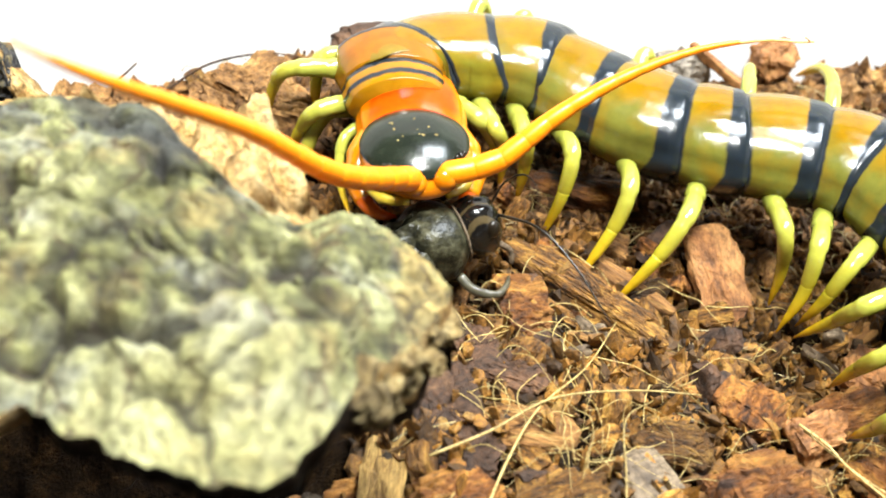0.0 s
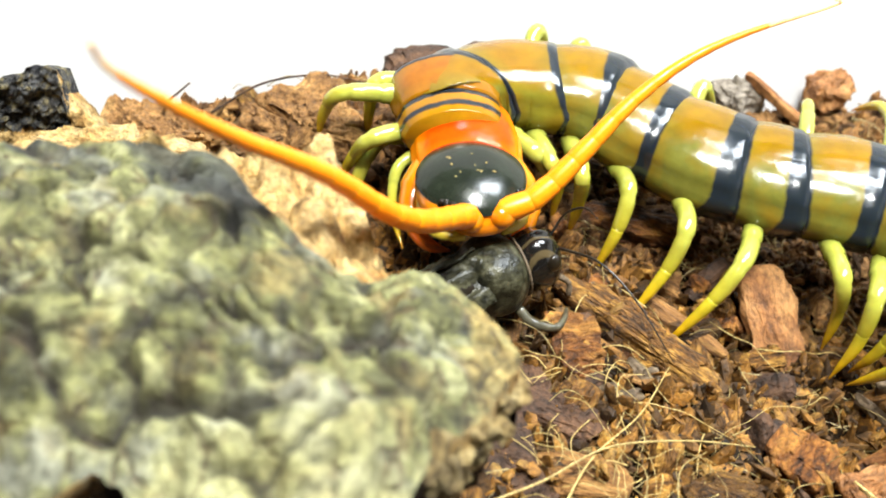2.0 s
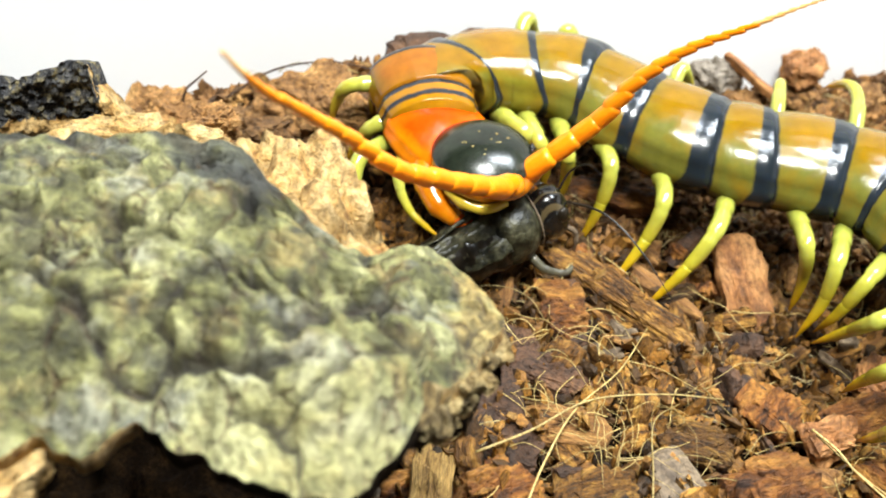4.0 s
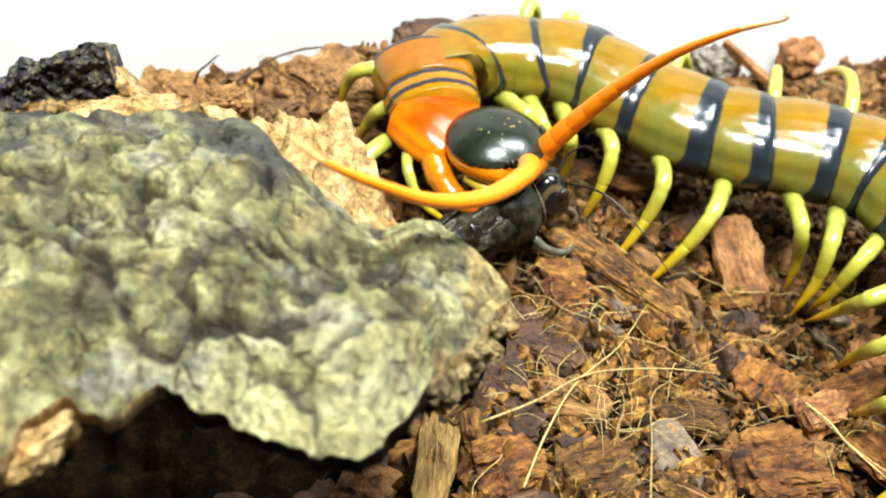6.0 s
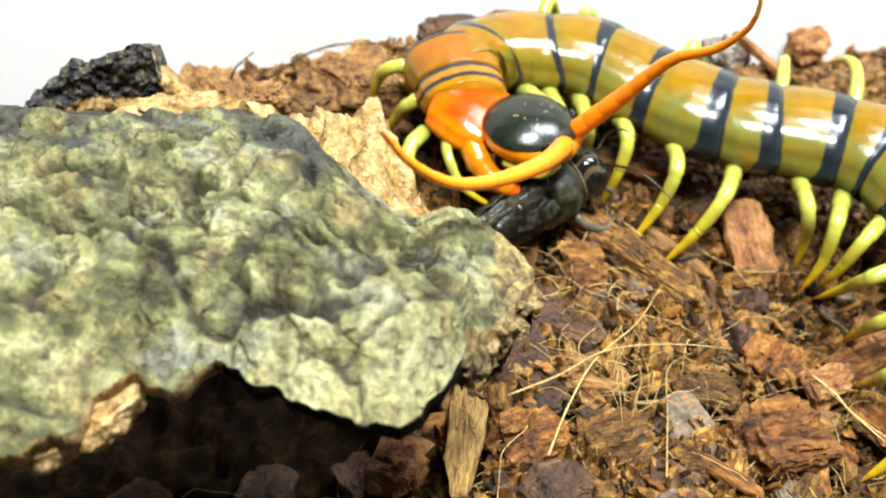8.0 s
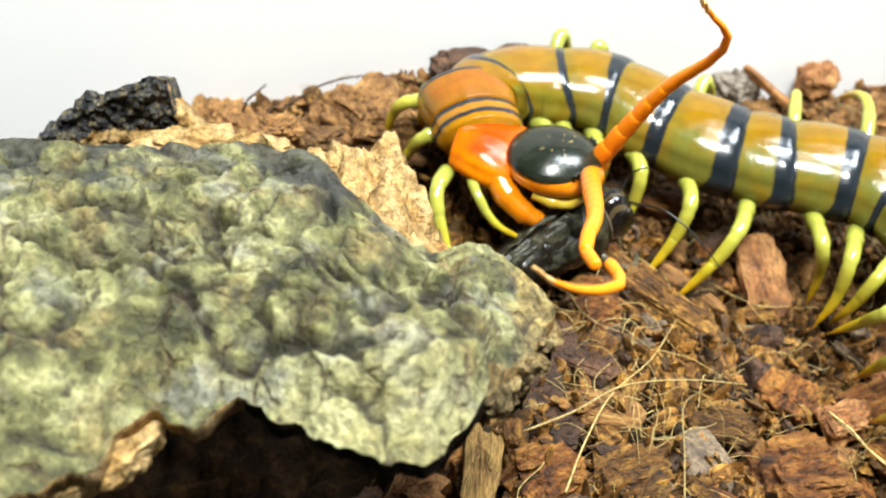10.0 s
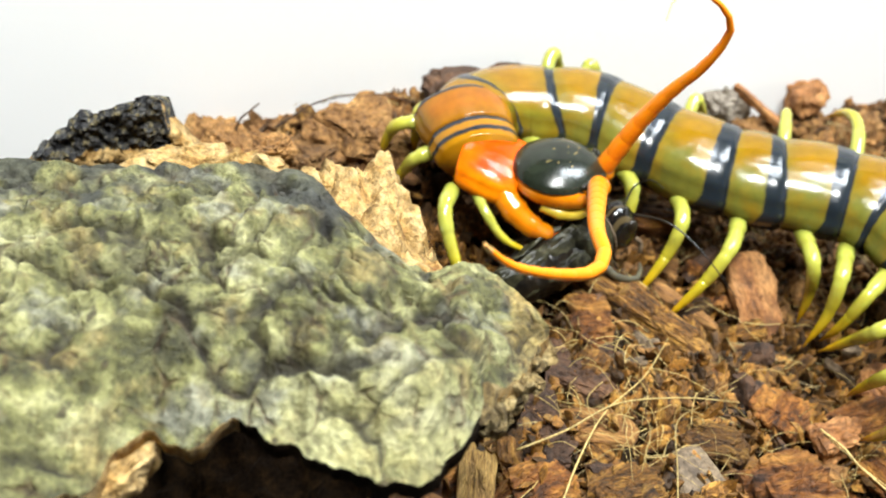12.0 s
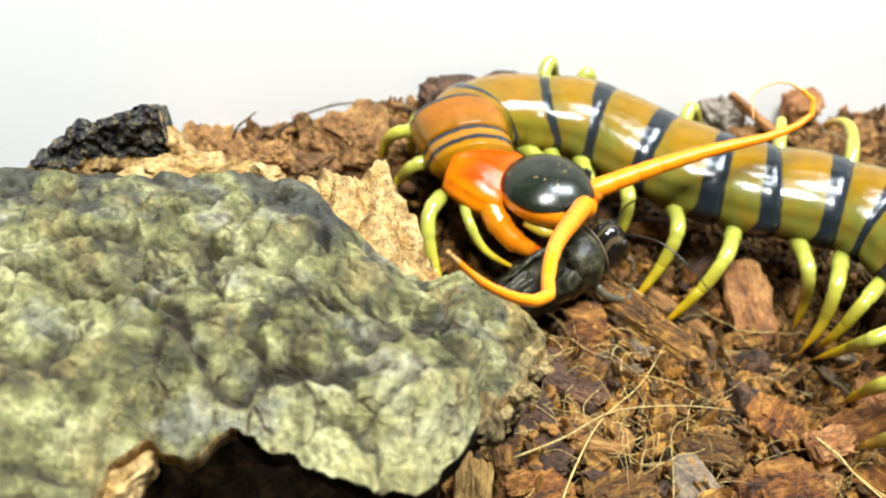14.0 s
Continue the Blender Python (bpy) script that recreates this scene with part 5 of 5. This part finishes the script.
def roots():
    rnd = random.Random(21)
    # the crossing roots in front
    root([(-1.0, 58.8, 4.3), (3.5, 61.0, 4.6), (8.5, 64.5, 4.5), (15.0, 66.5, 3.3), (20.5, 67.0, 2.3)], 0.19)
    root([(2.5, 52.5, 3.9), (4.5, 58.0, 4.2), (7.2, 63.5, 4.3), (11.5, 69.0, 3.5), (14.6, 75.0, 2.9)], 0.16)
    root([(12.6, 51.0, 2.7), (13.4, 58.0, 2.9), (14.0, 63.5, 3.1), (16.5, 66.0, 2.7)], 0.16)
    root([(27.6, 64.0, 2.1), (29.2, 61.6, 2.3), (30.5, 59.5, 1.9), (34.5, 54.5, 1.3)], 0.17)
    root([(27.9, 63.6, 1.9), (31.5, 58.6, 1.7), (36.0, 55.2, 1.1)], 0.14)
    for k in range(120):
        x, y = rnd.uniform(0, 38), rnd.uniform(50, 84)
        if k % 4 == 1:
            x, y = rnd.gauss(6, 3), rnd.gauss(70, 5)
        if k % 5 == 0:
            x, y = rnd.uniform(-30, 46), rnd.uniform(96, 110)
        wandering_root(rnd, x, y, rnd.uniform(3, 13), rnd.uniform(0, 6.28), rnd.uniform(0.045, 0.095))
    for x, y, a in ((-22, 56, 1.2), (-17, 57, 1.7), (-27, 55, 2.0), (-34, 57, 0.9)):
        wandering_root(rnd, x, y, 9, a, 0.09)
    root([(-32.4, 99.0, 9.5), (-31.4, 99.0, 12.0), (-30.2, 99.0, 13.2), (-29.0, 99.0, 14.3)], 0.26, CHIP_DARK, "short dark sprig standing in the soil")
    root([(-28.0, 101.5, 9.4), (-23.0, 103.0, 12.0), (-17.0, 103.5, 12.9), (-12.0, 103.0, 12.2)], 0.2, CHIP_DARK, "thin dark root arching over the soil")


roots()


# ---- the charred fragment behind the slab ----
def charred_fragment():
    """A wedge of bark standing on edge: black crust, with a tan layer under it and a torn tan end."""
    bm = bmesh.new()
    nx, nz = 110, 60
    outline = [(-49.2, 17.6), (-48.3, 18.9), (-47, 19.9), (-45.7, 20.7), (-43.9, 22.3), (-43.1, 23.2), (-42.4, 22.8), (-40.6, 23.6), (-38.8, 24.3), (-37.2, 25.0), (-35.7, 25.4), (-34.9, 24.9), (-34.6, 22.6), (-33.6, 21.2), (-32.6, 19.6), (-31.4, 17.2)]
    front, back = [], []
    for i in range(nx + 1):
        x = -49.2 + 17.8 * i / nx
        top = lerp(x, outline) + 0.45 * rough(x, 3, 1, 1.3, 3)
        f, b = [], []
        for j in range(nz + 1):
            z = 10 + (top - 10) * j / nz
            under = step(19.0, 18.3, z + 0.4 * rough(x, z, 23, 0.5, 2))
            lumpy = 0.5 * rough(x, z, 8, 0.35, 3) + 0.5 * rough(x, z, 18, 1.0, 4) + 0.3 * rough(x, z, 28, 2.4, 2)
            y = 83.4 - 0.12 * (z - 18) + lumpy - 0.7 * under * (1 + 0.5 * rough(x, z, 33, 0.8, 3)) - 0.8 * step(-35.2, -34.2, x) * step(24, 20, z) + 0.5 * step(0.95, 1.0, j / nz)
            f.append(bm.verts.new((x + 0.12 * rough(x, z, 3, 1.4, 2), y, z)))
            b.append(bm.verts.new((x, 85.8 + 0.3 * rough(x, z, 5, 0.6, 3), 10 + (top - 11.6) * j / nz)))
        front.append(f)
        back.append(b)
    for i in range(nx):
        for j in range(nz):
            p = front[i][j].co
            tan = p.z < 18.9 - 1.1 * step(-41, -47, p.x) + 0.5 * rough(p.x, 1, 4, 0.4, 3) or p.x > -34.7 + 0.6 * rough(p.z, 2, 6, 0.6, 3)
            bm.faces.new((front[i][j], front[i + 1][j], front[i + 1][j + 1], front[i][j + 1])).material_index = 1 if tan else 0
            bm.faces.new((back[i][j], back[i][j + 1], back[i + 1][j + 1], back[i + 1][j])).material_index = 1 if p.x > -34.7 else 0
        bm.faces.new((front[i][nz], front[i + 1][nz], back[i + 1][nz], back[i][nz])).material_index = 1 if front[i][0].co.x > -34.7 else 0
        bm.faces.new((front[i][0], back[i][0], back[i + 1][0], front[i + 1][0]))
    for i in (0, nx):
        for j in range(nz):
            bm.faces.new((front[i][j], front[i][j + 1], back[i][j + 1], back[i][j])).material_index = 1
    bmesh.ops.recalc_face_normals(bm, faces=bm.faces)
    ob = split_parts(part("bark_fragment", bm, [CHAR, CORK], smooth=False), [("", ""), ("torn_edge", "pale tan torn edge")])
    return tagged(ob, "blackened broken bark fragment with a tan torn edge", "bark")


charred_fragment()
chip("cork_flake", (-30.0, 79.5, 19.0), (8.0, 3.0, 1.5), (0, 3, 4), CORK, "tan torn piece of cork", 31, 0.9, rag=0.3, rows=36, cols=70)
chip("bark_chip", (-25.5, 84.0, 18.0), (2.8, 2.0, 1.5), (0, 0, 10), CLOD, "dark crumbly bark chip", 32, 0.25, rag=0.34, rows=20, cols=36)


# ---- what moves ----
def local_pose(x, y, z, rx=0, ry=0, rz=0):
    """A pose in the centipede's space from a place in the world, in millimetres."""
    return mmpose(x - BASE.x, y - BASE.y, z - BASE.z, rx, ry, rz)


HEAD_ROWS = [
    (0, -2.3, 83.3, 15.0, -74),
    (0.5, -2.9, 83.0, 15.0, -77),
    (1, -3.1, 82.3, 15.0, -82),
    (1.5, -2.4, 83.3, 15.0, -78),
    (2, -2.4, 83.6, 15.0, -74),
    (2.5, -2.3, 84.9, 15.0, -66),
    (3, -0.9, 84.5, 15.0, -51),
    (5.5, -0.4, 84.5, 15.0, -32),
    (6, 0.1, 84.0, 15.0, -29),
    (6.5, -0.3, 84.2, 15.0, -30),
    (7, -0.3, 83.6, 15.0, -30),
    (7.5, -0.0, 84.4, 15.0, -29),
    (8, 1.3, 85.0, 15.0, -25),
    (10.5, 2.9, 85.9, 15.0, -15),
    (11, 3.8, 86.6, 15.0, -13),
    (11.5, 3.7, 86.3, 15.0, -13),
    (12, 3.6, 86.7, 15.0, -13),
    (12.5, 4.5, 87.4, 15.0, -13),
    (13, 3.8, 85.7, 15.0, -17),
    (13.5, 3.1, 85.2, 15.0, -20),
    (14, 2.8, 85.2, 15.0, -21),
]
RIGHT_FEELER = [
    (0, (-2.5, 79.1, 14.8), (-7.1, 66.8, 23.6), (-11.3, 60.1, 31.3), (-14.6, 54.6, 36.7), (-17.1, 49.7, 41.2), (-18.8, 45.2, 45.5)),
    (0.5, (-3.3, 78.8, 14.8), (-7.2, 74.0, 18.4), (-11.4, 67.8, 26.2), (-15.1, 59.7, 34.4), (-16.9, 52.8, 40.2), (-17.3, 44.8, 46.7)),
    (1, (-3.9, 78.2, 14.8), (-7.6, 73.3, 18.4), (-11.5, 67.1, 26.6), (-14.1, 61.1, 33.3), (-15.8, 55.4, 38.8), (-16.7, 46.8, 45.9), (-16.1, 44.5, 47.4)),
    (1.5, (-2.9, 79.1, 14.8), (-7.0, 72.6, 19.5), (-11.9, 66.9, 27.3), (-16.3, 61.0, 34.0), (-19.1, 56.1, 39.3), (-20.6, 52.3, 44.1), (-20.9, 50.3, 47.0), (-20.3, 49.4, 48.6)),
    (2, (-2.6, 79.4, 14.8), (-7.0, 68.6, 22.6), (-11.5, 62.4, 30.7), (-15.5, 56.8, 37.0), (-18.0, 52.8, 41.7), (-19.6, 49.6, 45.7), (-19.5, 48.3, 48.4)),
    (2.5, (-1.9, 80.7, 14.8), (-4.3, 77.1, 16.4), (-9.6, 70.8, 24.9), (-13.5, 64.0, 32.8), (-15.8, 57.9, 39.6), (-16.7, 52.9, 45.0), (-16.5, 49.7, 48.5)),
    (3, (0.6, 80.5, 14.8), (-1.0, 78.1, 15.7), (-6.9, 71.8, 22.5), (-11.3, 66.0, 29.7), (-14.7, 60.0, 36.7), (-16.5, 55.2, 41.9), (-17.2, 51.3, 46.6), (-17.0, 50.2, 48.1)),
    (5.5, (2.3, 81.2, 14.8), (1.3, 69.9, 22.2), (-2.0, 60.9, 27.8), (-5.5, 55.5, 33.7), (-8.3, 52.1, 38.5), (-10.4, 49.7, 42.4), (-11.7, 48.3, 45.3)),
    (6, (2.9, 80.9, 14.8), (2.0, 70.3, 21.7), (-1.3, 60.2, 27.4), (-4.8, 54.5, 31.5), (-7.8, 50.8, 35.5), (-10.7, 47.7, 39.5), (-12.5, 45.9, 42.6)),
    (6.5, (2.5, 81.0, 14.8), (0.3, 67.2, 23.9), (-3.0, 60.4, 29.5), (-5.8, 56.3, 35.8), (-8.2, 53.4, 40.0), (-10.5, 51.1, 43.5), (-12.0, 49.5, 45.0), (-11.9, 47.8, 46.5)),
    (7, (2.5, 80.4, 14.8), (-0.8, 64.2, 25.9), (-4.7, 57.3, 32.0), (-7.7, 53.6, 37.0), (-10.3, 50.8, 41.5), (-12.7, 48.5, 45.3), (-13.4, 47.8, 46.3)),
    (7.5, (2.8, 81.3, 14.8), (-0.7, 64.0, 25.7), (-5.1, 56.1, 30.5), (-8.8, 51.3, 34.1), (-12.1, 48.2, 38.0), (-14.2, 46.6, 41.4), (-14.5, 46.3, 43.1)),
    (8, (4.4, 82.1, 14.8), (1.4, 66.3, 24.9), (-2.5, 58.1, 29.6), (-5.7, 53.4, 33.0), (-8.3, 50.8, 36.7), (-9.9, 49.3, 40.2), (-9.8, 46.1, 43.0)),
    (10.5, (6.4, 83.6, 14.8), (4.1, 62.9, 25.6), (4.0, 56.9, 27.2), (5.4, 51.1, 28.9), (2.8, 48.1, 30.5), (-0.1, 45.7, 33.2), (-2.3, 44.4, 36.1)),
    (11, (7.4, 84.4, 14.8), (4.6, 66.4, 24.8), (4.2, 60.7, 26.5), (5.2, 57.2, 27.8), (1.8, 53.6, 31.0), (-1.3, 50.8, 34.0), (-4.1, 48.6, 37.0), (-4.4, 46.5, 39.2)),
    (11.5, (7.3, 84.1, 14.8), (4.5, 63.9, 25.4), (4.3, 57.8, 27.1), (3.8, 55.8, 27.5), (-0.4, 51.3, 31.3), (-3.3, 48.9, 34.5), (-4.4, 48.1, 36.1), (-4.7, 45.6, 38.7)),
    (12, (7.2, 84.5, 14.8), (4.7, 65.0, 25.2), (4.8, 59.5, 26.8), (3.6, 56.3, 27.7), (0.3, 52.7, 30.6), (-2.7, 50.0, 33.6), (-4.5, 48.7, 36.2), (-4.8, 46.1, 38.8)),
    (12.5, (8.1, 85.2, 14.8), (6.3, 66.5, 24.8), (7.2, 57.7, 27.5), (6.8, 54.1, 28.1), (3.9, 50.8, 29.9), (0.8, 48.3, 32.5), (-2.5, 46.4, 36.6)),
    (13, (7.2, 83.2, 14.8), (3.8, 67.9, 22.6), (2.4, 60.4, 24.6), (1.7, 53.7, 25.9), (0.1, 50.1, 26.9), (-2.9, 47.0, 29.5), (-5.3, 45.2, 32.7), (-6.5, 44.3, 35.8)),
    (13.5, (6.4, 82.6, 14.8), (2.5, 62.8, 25.9), (1.8, 56.8, 27.5), (1.8, 52.3, 28.5), (-0.2, 49.5, 29.8), (-3.3, 46.8, 32.9), (-5.2, 45.4, 35.3), (-5.8, 45.0, 37.4)),
    (14, (6.1, 82.5, 14.8), (1.6, 62.6, 26.3), (0.5, 56.5, 27.9), (0.3, 53.6, 28.5), (-1.5, 51.5, 30.0), (-4.4, 49.0, 33.6), (-6.7, 47.3, 37.5), (-6.9, 45.0, 39.9)),
]
LEFT_FEELER = [
    (0, (0.1, 79.8, 14.8), (4.4, 80.4, 15.6), (9.0, 82.6, 18.4), (14.5, 84.6, 20.9), (20.5, 86.0, 22.7), (26.0, 86.5, 23.4), (29.7, 86.4, 23.2), (28.6, 84.3, 24.9)),
    (0.5, (-0.7, 79.4, 14.8), (3.2, 76.6, 17.4), (5.9, 74.8, 23.6), (8.7, 72.6, 29.1), (11.2, 70.2, 33.1), (13.1, 67.9, 36.2), (15.8, 64.2, 40.3)),
    (1, (-1.2, 78.5, 14.8), (3.0, 78.6, 15.6), (7.5, 80.5, 19.0), (12.9, 81.5, 21.4), (19.0, 81.9, 23.1), (25.6, 81.6, 23.9), (31.2, 80.8, 23.9)),
    (1.5, (-0.2, 79.7, 14.8), (3.1, 79.7, 15.6), (6.9, 81.8, 19.5), (11.1, 83.4, 22.7), (16.2, 84.5, 25.5), (22.0, 85.2, 27.9), (29.7, 85.1, 29.7)),
    (2, (0.0, 80.1, 14.8), (2.8, 80.9, 15.7), (6.4, 83.3, 18.6), (10.3, 86.0, 21.9), (14.8, 88.3, 24.6), (19.7, 89.9, 26.4), (26.5, 91.4, 28.2), (25.4, 89.4, 29.7)),
    (2.5, (0.6, 81.8, 14.8), (4.0, 79.8, 17.9), (7.0, 78.2, 24.0), (9.6, 76.3, 30.4), (12.0, 74.1, 34.9), (14.5, 71.3, 38.5), (16.6, 68.5, 42.0)),
    (3, (2.7, 82.2, 14.8), (6.1, 80.5, 20.1), (8.3, 79.0, 26.3), (10.7, 77.0, 31.8), (13.3, 74.4, 36.3), (15.5, 71.7, 40.1), (17.2, 69.2, 43.2)),
    (5.5, (3.7, 83.5, 14.8), (6.6, 84.7, 16.1), (10.7, 86.5, 18.0), (15.8, 88.2, 19.8), (21.9, 89.5, 21.0), (28.1, 89.7, 21.1), (35.3, 90.3, 21.5)),
    (6, (4.3, 83.2, 14.8), (7.4, 81.4, 20.0), (10.6, 79.1, 25.2), (13.9, 76.1, 30.0), (17.2, 72.4, 34.3), (19.7, 68.7, 37.5), (18.5, 65.9, 39.6)),
    (6.5, (3.8, 83.4, 14.8), (8.5, 81.1, 20.8), (12.4, 78.8, 26.7), (15.9, 76.0, 31.3), (20.0, 72.0, 36.6), (22.7, 68.7, 40.0)),
    (7, (3.8, 82.8, 14.8), (7.9, 80.3, 20.1), (11.4, 77.8, 25.2), (15.3, 74.3, 30.2), (18.4, 70.7, 34.1), (20.5, 67.9, 37.1), (19.4, 65.4, 39.1)),
    (7.5, (4.2, 83.6, 14.8), (8.7, 80.8, 19.7), (12.5, 77.9, 25.2), (16.0, 74.8, 30.0), (17.6, 73.0, 33.3), (17.8, 72.1, 35.9), (16.0, 66.3, 39.8)),
    (8, (5.5, 84.5, 14.8), (9.9, 81.8, 21.4), (13.2, 79.3, 26.8), (16.0, 76.4, 29.6), (18.0, 74.2, 32.9), (18.5, 73.2, 35.7), (18.1, 72.6, 37.5), (16.6, 68.0, 40.6)),
    (10.5, (7.1, 86.2, 14.8), (9.8, 84.4, 21.2), (11.8, 82.8, 25.5), (14.2, 80.7, 29.3), (15.4, 79.5, 31.8), (15.1, 78.8, 34.1), (12.0, 76.7, 37.4), (10.4, 70.4, 41.4)),
    (11, (8.0, 87.0, 14.8), (11.2, 84.9, 21.7), (14.0, 82.5, 27.1), (16.2, 80.4, 31.2), (16.7, 79.4, 33.7), (14.3, 77.8, 36.4), (10.0, 72.8, 37.7)),
    (11.5, (7.9, 86.7, 14.8), (10.2, 85.4, 21.3), (11.9, 84.1, 26.4), (14.1, 82.3, 29.9), (15.5, 80.9, 33.7), (13.4, 79.5, 37.6), (10.0, 76.7, 39.4), (8.8, 72.9, 39.1)),
    (12, (7.8, 87.1, 14.8), (10.7, 86.0, 21.2), (13.2, 84.7, 25.9), (15.6, 83.2, 29.7), (17.0, 82.0, 34.2), (14.6, 80.8, 37.7), (11.2, 78.1, 39.1), (9.9, 74.9, 38.8)),
    (12.5, (8.7, 87.8, 14.8), (11.8, 86.3, 21.6), (14.8, 84.5, 26.7), (17.5, 82.5, 30.7), (18.5, 81.5, 33.6), (16.5, 80.5, 36.4), (13.3, 78.3, 38.3), (10.8, 74.7, 38.4)),
    (13, (8.0, 85.8, 14.8), (11.4, 85.0, 20.0), (15.1, 83.6, 24.3), (19.3, 81.3, 28.4), (21.4, 80.2, 31.2), (21.6, 79.9, 33.6), (19.0, 79.0, 36.4), (14.4, 74.6, 36.8)),
    (13.5, (7.3, 85.1, 14.8), (12.7, 87.5, 17.6), (17.8, 90.0, 20.5), (23.4, 91.4, 22.0), (26.2, 93.0, 23.8), (26.5, 94.3, 25.3), (23.9, 95.4, 26.8), (21.0, 95.0, 26.4), (19.9, 94.0, 25.2), (19.1, 92.5, 26.6)),
    (14, (7.0, 85.0, 14.8), (12.8, 86.5, 16.5), (19.1, 87.9, 18.0), (25.3, 89.0, 19.2), (28.7, 90.2, 20.5), (29.2, 91.3, 21.9), (26.3, 92.5, 23.4), (23.2, 91.7, 22.5), (23.0, 90.9, 21.6)),
]

PREY_ROWS = [
    (0, 2.7, 80.7, 8.8, 0, -8, 24),
    (0.5, 2.1, 80.9, 8.8, 0, -8, 24.5),
    (1, 0.4, 79.3, 8.8, 0, -8, 25),
    (1.5, 1.2, 78.7, 8.8, 0, -8, 25.5),
    (2, 3.1, 81.5, 8.8, 0, -8, 26),
    (2.5, 3.2, 82.5, 8.8, 0, -8, 26.5),
    (3, 4.5, 84.0, 8.8, 0, -8, 27),
    (5.5, 5.3, 84.4, 8.8, 0, -8, 29.5),
    (6, 4.9, 84.2, 8.8, 0, -8, 30),
    (6.5, 5.9, 83.9, 8.8, 0, -8, 30.5),
    (7, 5.3, 84.4, 8.8, 0, -8, 31),
    (7.5, 5.7, 83.0, 8.8, 0, -8, 31.5),
    (8, 7.0, 85.3, 8.8, 0, -8, 32),
    (10.5, 8.6, 84.5, 8.8, 0, -8, 32),
    (11, 9.2, 85.2, 8.8, 0, -8, 32),
    (11.5, 9.1, 85.1, 8.8, 0, -8, 32),
    (12, 9.4, 85.7, 8.8, 0, -8, 32),
    (12.5, 9.4, 85.6, 8.8, 0, -8, 32),
    (13, 8.8, 83.7, 8.8, 0, -8, 32),
    (13.5, 8.7, 84.4, 8.8, 0, -8, 32),
    (14, 8.8, 83.8, 8.8, 0, -8, 32),
]


def feeler_keys(articles, rows, stretch):
    """Lay each article along the feeler's curve at each time."""
    keys = [[] for _ in articles]
    for t, *points in rows:
        path, length = curve(points, 240)
        step_ = length / 239
        tail = (path[-1] - path[-6]) / (5 * step_)

        def along(s):
            if s >= length:
                return Vector(path[-1] + tail * (s - length))
            k = min(238, int(s / step_))
            return Vector(path[k] + (path[k + 1] - path[k]) * (s / step_ - k))

        for k, (start, ln) in enumerate(zip(FEELER_STARTS, FEELER_LENGTHS)):
            a, b = along(start * stretch), along((start + ln) * stretch)
            turn = Vector((0, -1, 0)).rotation_difference(b - a).to_matrix().to_4x4()
            keys[k].append((t, Matrix.Translation((a - BASE) * MM) @ turn))
    for ob, some in zip(articles, keys):
        walk(ob, some)


# how far the front of the trunk still lies to the side, as it slowly draws back: share by time
LEAN_ROWS = [(0, 0.83), (0.5, 0.86), (1, 0.9), (1.5, 1.0), (2, 1.0), (2.5, 0.9), (3, 0.76), (5.5, 0.52), (6, 0.52), (6.5, 0.41), (7, 0.34), (7.5, 0.34), (8, 0.34), (10.5, 0.14), (11, 0.1), (11.5, 0.07), (12, 0.0), (14, -0.03)]


def lean(ob, x, y, z):
    walk(ob, [(t, Matrix.Translation(Vector((x, y, z)) * share * MM)) for t, share in LEAN_ROWS])


def motions():
    for ob, x, z in zip(BODY_PLATES, (1.5, 2.0, 1.5, 0.6), (0.4, 0.4, 0.2, 0.0)):
        lean(ob, x, 0, z)
    for ob, x, z in zip(FRONT_LEGS, (-0.4, -1.3, -0.3), (1.0, 1.5, 0.8)):
        lean(ob, x, 0, z)
    walk(HEAD, [(t, local_pose(x, y, z, 0, 3, h)) for t, x, y, z, h in HEAD_ROWS])
    collar = []
    for t, x, y, z, h in HEAD_ROWS:
        back = h - 4 + 0.12 * (h + 13)
        a = radians(back)
        collar.append((t, local_pose(x - 6.2 * math.cos(a), y - 6.2 * math.sin(a), z + 0.2, 0, 2, back)))
    walk(COLLAR_OB, collar)
    neck = []
    for t, x, y, z, h in HEAD_ROWS:
        a = radians(h - 4 + 0.12 * (h + 13))
        rear = Vector((x - 9.2 * math.cos(a), y - 9.2 * math.sin(a), z))
        mid = (rear + Vector((-5.9, 95.0, 15.3))) / 2
        neck.append((t, local_pose(mid.x, mid.y, 15.2, 0, 0, -78 + 0.12 * (h + 45))))
    walk(NECK, neck)
    feeler_keys(FEELER_RIGHT, RIGHT_FEELER, RIGHT_STRETCH)
    feeler_keys(FEELER_LEFT, LEFT_FEELER, 1.0)
    walk(CRICKET, [(t, mmpose(x, y, z, roll, pitch, yaw)) for t, x, y, z, roll, pitch, yaw in PREY_ROWS])


motions()
